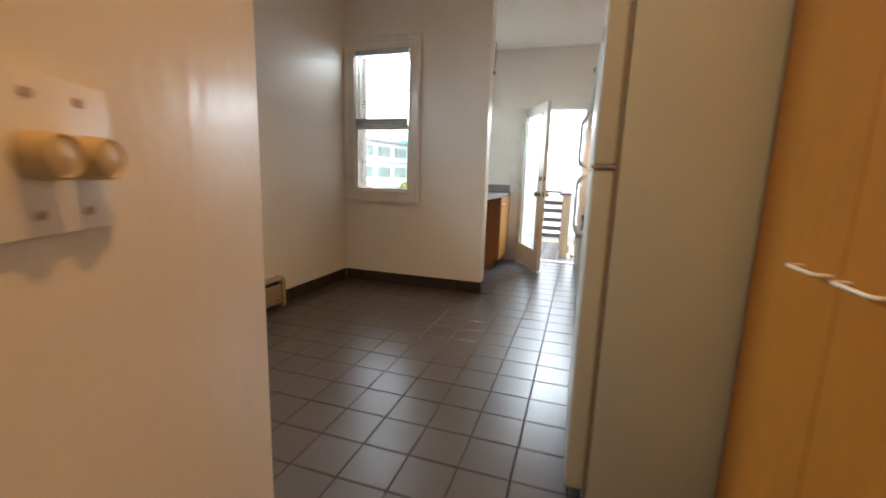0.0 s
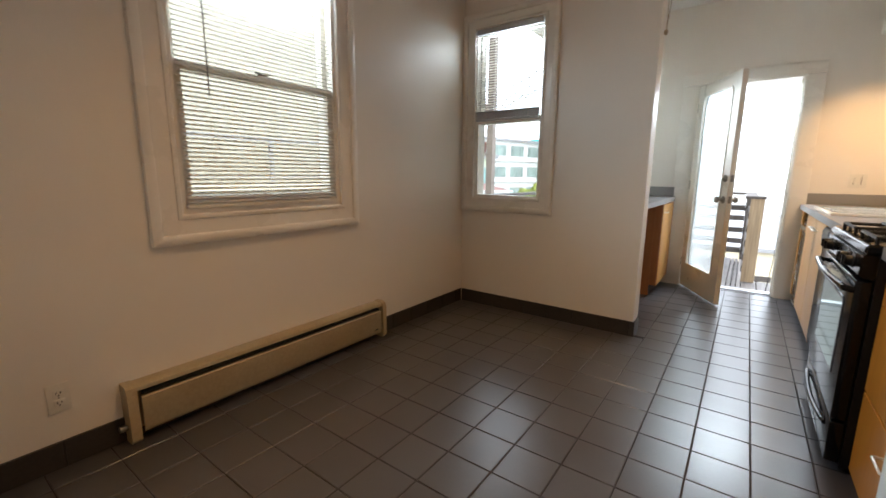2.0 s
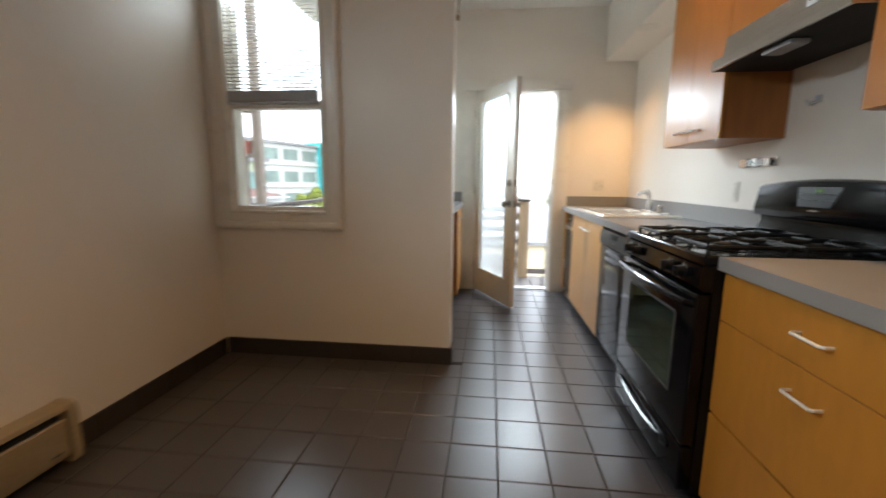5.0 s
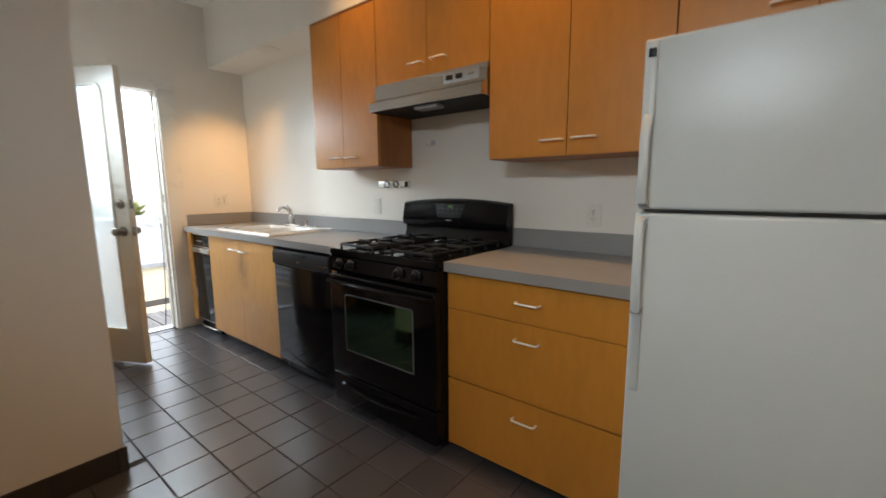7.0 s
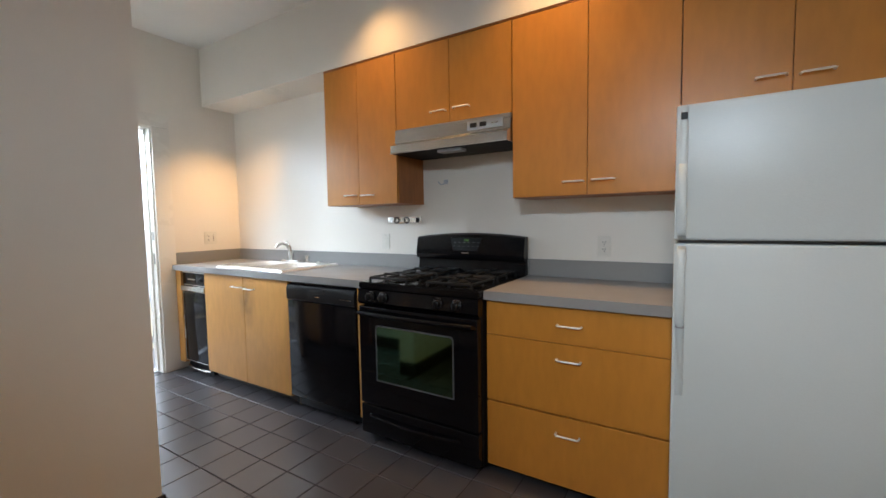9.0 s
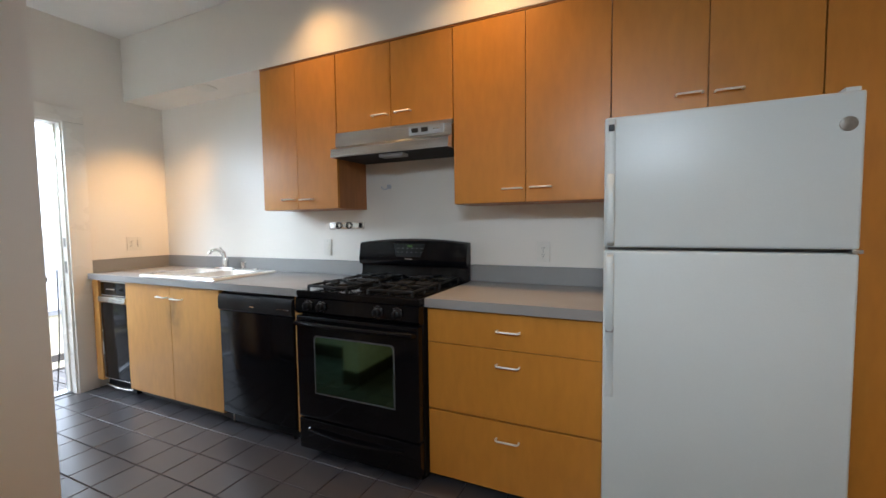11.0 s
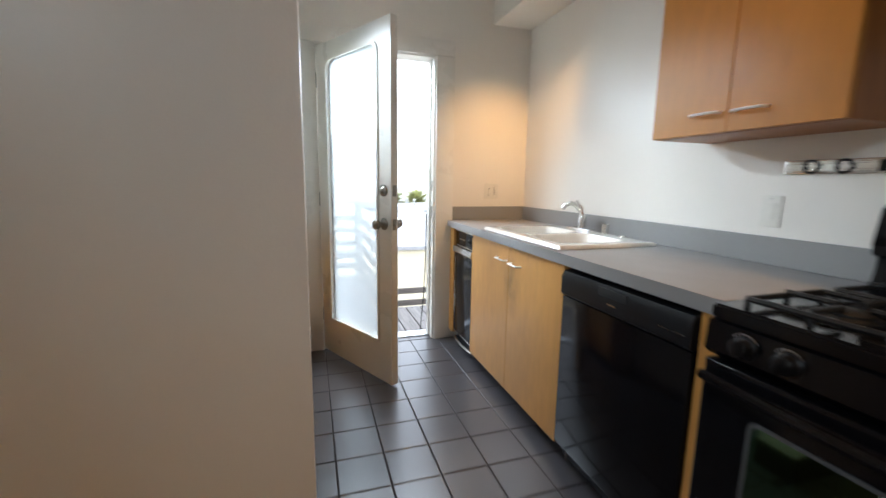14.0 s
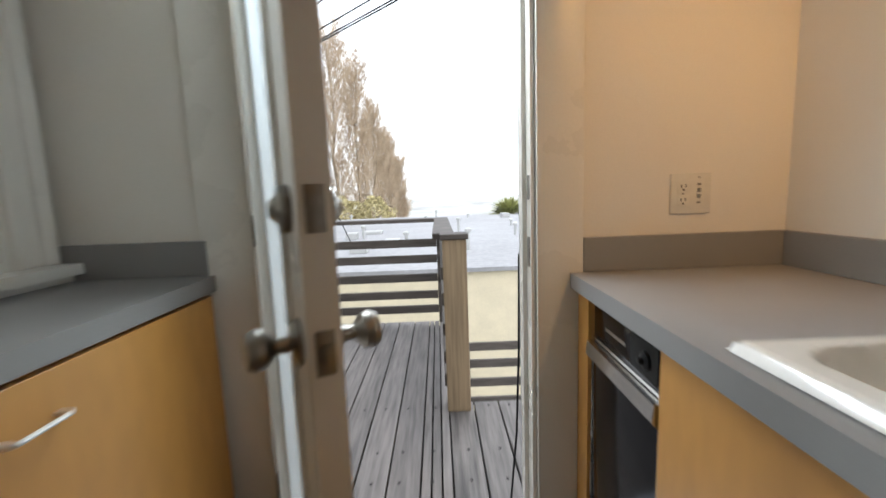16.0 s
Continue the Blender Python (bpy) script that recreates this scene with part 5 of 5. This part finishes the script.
for wx in (-2.2, -0.6, 1.1, 2.4):
    wf = part("window", boxes((wx - 0.30, wx + 0.30, -0.05, -0.001, -0.60, 0.0)), M_PIPE, low_house)
    part("pane", boxes((wx - 0.24, wx + 0.24, -0.06, -0.051, -0.55, -0.05)), M_WINDOW_FAR, wf)
low_house.matrix_basis = pose(-15.1, 17.1, 0, 0, 0, 39.5)
far_house("side_house", "beige stucco neighbour house beyond the dining window", -7.6, -4.4, 22, 5, 6.4, 90, 3, 4, material("beige_stucco", (0.38, 0.35, 0.28), 0.8, vary=0.06, grain=3, bump=0.05), M_WINDOW_FAR, band=False, share=0.28)
sb = thing("side_balcony", "thin grey metal balcony railing on the neighbour house", "balcony", (-7.2, 1.0, 0.9))
part("slab", boxes((-7.59, -6.85, -2.5, 5.0, 0.88, 1.0)), M_SIDING, sb)
part("top_rail", box(-6.92, -6.87, -2.5, 5.0, 1.62, 1.67), M_BLINDRAIL, sb)
part("bottom_rail", box(-6.91, -6.88, -2.5, 5.0, 1.10, 1.13), M_BLINDRAIL, sb)
for i in range(6):
    part("post", box(-6.92, -6.87, -2.45 + i * 1.45, -2.40 + i * 1.45, 1.0, 1.62), M_BLINDRAIL, sb)


def bare_tree(name, label, x, y, base, height, seed, lean=0.0):
    """A leafless poplar: a tapered trunk, steep limbs and a crown of fine twigs."""
    r = random.Random(seed)
    t = thing(name, label, "tree", (x, y, base), "bare poplars")
    trunk_pts = [(x + lean * k / 8 + r.uniform(-0.06, 0.06) * k, y + r.uniform(-0.06, 0.06) * k, base + height * 0.92 * k / 8) for k in range(9)]
    bms = [rod(trunk_pts[k], trunk_pts[k + 1], 0.22 * (1 - k / 9.0) + 0.02, 8, 0.22 * (1 - (k + 1) / 9.0) + 0.02) for k in range(8)]
    part("trunk", merge(*bms), M_BARK, t)
    verts, faces = [], []

    def stick(a, b, ra, rb):
        d = (b - a).normalized()
        u = d.orthogonal().normalized()
        w = d.cross(u)
        i0 = len(verts)
        for p, q in ((a, ra), (b, rb)):
            for k in range(3):
                an = 2 * math.pi * k / 3
                verts.append(p + (u * math.cos(an) + w * math.sin(an)) * q - Vector((x, y, base)))
        for k in range(3):
            j = (k + 1) % 3
            faces.append((i0 + k, i0 + j, i0 + 3 + j, i0 + 3 + k))
    for i in range(64):
        k = 0.8 + 7.0 * (i / 63.0) ** 0.9
        j = min(int(k), 7)
        p = Vector(trunk_pts[j]).lerp(Vector(trunk_pts[j + 1]), min(1, k - j))
        an = r.uniform(0, 2 * math.pi)
        l = height * (0.30 - 0.19 * k / 8) * r.uniform(0.7, 1.2)
        d = Vector((math.cos(an) * 0.42, math.sin(an) * 0.42, 1)).normalized()
        prev = p
        for s in range(4):
            q = prev + (d + Vector((r.uniform(-.12, .12), r.uniform(-.12, .12), 0.10 * s))).normalized() * l / 4
            stick(prev, q, 0.06 * (1 - s / 4.6), 0.06 * (1 - (s + 1) / 4.6))
            for _ in range(7):
                e = (d + Vector((r.uniform(-.8, .8), r.uniform(-.8, .8), r.uniform(-0.1, .5)))).normalized()
                m2 = q + e * r.uniform(0.5, 1.3)
                stick(q, m2, 0.022, 0.012)
                for _ in range(5):
                    e2 = (e + Vector((r.uniform(-.7, .7), r.uniform(-.7, .7), r.uniform(-.2, .6)))).normalized()
                    stick(m2, m2 + e2 * r.uniform(0.3, 0.9), 0.012, 0.006)
            prev = q
    me = bpy.data.meshes.new("crown")
    me.from_pydata(verts, [], faces)
    me.materials.append(M_TWIG)
    cr = new("crown", me)
    cr.parent = t
    return t


TREES = ((-11.8, 46, 25.0, 1), (-10.0, 49, 22.5, 2), (-8.8, 54, 18.5, 3), (-7.6, 58, 15.0, 4), (-14.4, 46, 24.0, 5), (-17.6, 47, 22.5, 6), (-6.6, 62, 12.0, 7), (-16.0, 50, 23.0, 8))
for x, y, h, sd in TREES:
    bare_tree("poplar_tree", "tall bare brown poplar beyond the rooftops", x, y, -6, h, sd)


def shrub(name, label, x, y, z, rx, rz, n, seed, spiky=False, leaf=None):
    """A crown of many small leaf blades with gaps and an uneven outline, on a short stem."""
    r = random.Random(seed)
    ob = thing(name, label, "palm" if spiky else "bush", (x, y, -6))
    part("trunk", rod((x, y, -6), (x, y, z), 0.12, 8), M_BARK, ob)
    verts, faces = [], []
    for i in range(n):
        a, e = r.uniform(0, 2 * math.pi), r.uniform(-0.3, 1.45)
        d = Vector((math.cos(a) * math.cos(e), math.sin(a) * math.cos(e), math.sin(e)))
        lump = 0.75 + 0.35 * noise.noise(d * 2.3 + Vector((seed, 0, 0)))
        if spiky:
            p0, p1 = Vector((0, 0, z + 6)), Vector((0, 0, z + 6)) + Vector((d.x * rx, d.y * rx, d.z * rz)) * r.uniform(0.8, 1.1)
            side = d.cross(Vector((0, 0, 1))).normalized() * 0.10
            mid = p0.lerp(p1, 0.55) + Vector((0, 0, 0.10 * rz))
            i0 = len(verts)
            verts += [p0, mid - side, p1 - Vector((0, 0, 0.12)), mid + side]
            faces.append((i0, i0 + 1, i0 + 2, i0 + 3))
        else:
            c = Vector((d.x * rx, d.y * rx, d.z * rz + z + 6)) * 1.0
            c = Vector((c.x * lump, c.y * lump, (c.z - z - 6) * lump + z + 6)) * 1.0
            c.x *= r.uniform(0.6, 1.0) ** 0.4
            u = Vector((r.uniform(-1, 1), r.uniform(-1, 1), r.uniform(-1, 1))).normalized() * 0.16
            w = u.orthogonal().normalized() * 0.08
            i0 = len(verts)
            verts += [c - u, c - w, c + u, c + w]
            faces.append((i0, i0 + 1, i0 + 2, i0 + 3))
    me = bpy.data.meshes.new("crown")
    me.from_pydata(verts, [], faces)
    me.materials.append(leaf or (M_PALM if spiky else M_LEAF))
    cr = new("crown", me)
    cr.parent = ob
    return ob


shrub("palm_tree", "low spiky green palm beyond the roof", 5.9, 41, -1.3, 3.3, 2.1, 520, 3, spiky=True)
shrub("palm_tree", "low spiky green palm beyond the roof", 9.4, 43, -1.5, 2.6, 2.1, 420, 5, spiky=True)
shrub("garden_bush", "rounded green garden bush near the apartments", -15.4, 29.0, -1.9, 2.6, 2.6, 2600, 8)

M_DRY = material("dry_shrub_leaf", (0.42, 0.36, 0.18), 0.7, vary=0.3, grain=3, bump=0.0)
for hx, hy, hs in ((-10.2, 41.5, 21), (-13.6, 42.0, 22), (-7.4, 43.0, 23)):
    shrub("dry_hedge", "straw-coloured dry shrub below the poplars", hx, hy, -1.6, 2.7, 3.4, 2200, hs, leaf=M_DRY)

# overhead wires between two poles
wires = thing("overhead_wires", "thin dark overhead utility wires between two poles", "wires", (-2.5, 16, -6))
WA, WB = Vector((-61.0, 71.4, 0)), Vector((20.0, -5.3, 0))
for z, off in ((7.62, 0.0), (7.92, 0.3), (8.55, 0.6), (8.65, -0.6)):
    pts = []
    for k in range(15):
        s = k / 14
        p = WA.lerp(WB, s)
        pts.append((p.x + off * 0.69, p.y + off * 0.73, z + 0.75 - 0.9 * math.sin(math.pi * s)))
    part("wire", tube(pts, 0.032, 5), M_BLACKSAT, wires)
PM = WA.lerp(WB, 0.617)
part("guy_wire", rod((PM.x, PM.y, 10.9), (-4.9, 19.0, -0.9), 0.022, 6), M_BLACKSAT, wires)
for p in (WA, PM, WB):
    part("pole", rod((p.x, p.y, -6), (p.x, p.y, 11.0), 0.16, 10, 0.11), M_BARK, wires)
    part("crossarm", rod((p.x - 0.6, p.y - 0.65, 9.72), (p.x + 0.6, p.y + 0.65, 9.72), 0.06, 6), M_BARK, wires)

# ---- baseboard tiles and floor tiles ----
TILE, TILE_W, PITCH, PITCH_X = 0.2045, 0.2018, 0.2095, 0.2068
PX, PY = -1.124, 1.0865


def tile_mesh(name, w, d, h, b):
    bm = bmesh.new()
    lo = [bm.verts.new((sx * w / 2, sy * d / 2, -h)) for sx, sy in ((-1, -1), (1, -1), (1, 1), (-1, 1))]
    mi = [bm.verts.new((sx * w / 2, sy * d / 2, -b)) for sx, sy in ((-1, -1), (1, -1), (1, 1), (-1, 1))]
    hi = [bm.verts.new((sx * (w / 2 - b), sy * (d / 2 - b), 0)) for sx, sy in ((-1, -1), (1, -1), (1, 1), (-1, 1))]
    bm.faces.new(hi)
    for p, q in ((lo, mi), (mi, hi)):
        for i in range(4):
            j = (i + 1) % 4
            bm.faces.new((p[i], p[j], q[j], q[i]))
    me = bpy.data.meshes.new(name)
    bm.to_mesh(me)
    bm.free()
    me.materials.append(M_TILE)
    return me


full_tile = tile_mesh("tile", TILE_W, TILE, 0.004, 0.0022)
trnd = random.Random(11)


def walkable(x, y):
    if y > 0.0:
        return (-1.62 < x < -0.52 and y < 1.90) or (-2.115 < x <= -1.62 and 0.15 < y < 1.90)
    if y < -3.255:
        return -1.40 < x < -0.25 and y > -5.3
    return -3.12 < x < -0.25


rest = []
for i in range(-12, 5):
    for j in range(-33, 5):
        x, y = PX + (i + 0.5) * PITCH_X, PY + (j + 0.5) * PITCH
        if not any(walkable(x + a * 0.1, y + b * 0.1) for a in (-1, 1) for b in (-1, 1)):
            continue
        if y > -2.95 and x < -0.5:
            x0, x1, y0, y1 = x - TILE_W / 2, x + TILE_W / 2, y - TILE / 2, y + TILE / 2
            cx0, cx1, cy0, cy1 = max(x0, -3.119), x1, y0, min(y1, 1.917)
            if y < 0.0:
                cy1 = min(cy1, -0.001) if x < -1.62 else cy1
            me = full_tile
            if (cx0, cx1, cy0, cy1) != (x0, x1, y0, y1):
                if cx1 - cx0 < 0.015 or cy1 - cy0 < 0.015:
                    continue
                me = tile_mesh("tile", cx1 - cx0, cy1 - cy0, 0.004, 0.0022)
            o = new("tile", me)
            o.parent = floor
            o.location = ((cx0 + cx1) / 2, (cy0 + cy1) / 2, trnd.uniform(-0.0003, 0.0003))
            o.rotation_euler = (radians(trnd.gauss(0, 0.06)), radians(trnd.gauss(0, 0.06)), 0)
        else:
            rest.append((x, y))
bm = bmesh.new()
for x, y in rest:
    add_box(bm, x - TILE_W / 2, x + TILE_W / 2, y - TILE / 2, y + TILE / 2, -0.004, 0.0)
tagged(part("floor_tiles", bm, M_TILE, floor), kind="stuff")


def base_run(name, axis, at, side, u0, u1, h=0.112):
    """A run of dark cove base tiles along a wall."""
    def lim(a, b, z0, z1, d0, d1):
        lo, hi = sorted((at + side * d0, at + side * d1))
        return (lo, hi, a, b, z0, z1) if axis == "x" else (a, b, lo, hi, z0, z1)
    ob = structure(name, boxes(lim(u0, u1, 0.0, h - 0.002, 0.0, 0.007)), M_GROUT, "dark brown tile baseboard along the wall", "baseboard")
    u = u0
    while u < u1 - 0.01:
        e = min(u + TILE, u1)
        part("base_tile", box(*lim(u + 0.001, e - 0.001, 0.0006, h, 0.0005, 0.011), bevel=0.002, segments=1), M_COVE, ob)
        u += PITCH
    return ob


base_run("baseboard_west", "x", -3.12, 1, -3.243, -0.012)
base_run("baseboard_nook", "y", 0.0, -1, -3.108, -1.613)
base_run("baseboard_stub", "x", -1.615, 1, -0.011, 0.15)
base_run("baseboard_south", "y", -3.255, 1, -3.108, -1.33)
base_run("baseboard_galley", "y", 0.15, 1, -2.104, -1.615)
base_run("baseboard_galley_wall", "x", -2.115, 1, 0.162, 1.24)
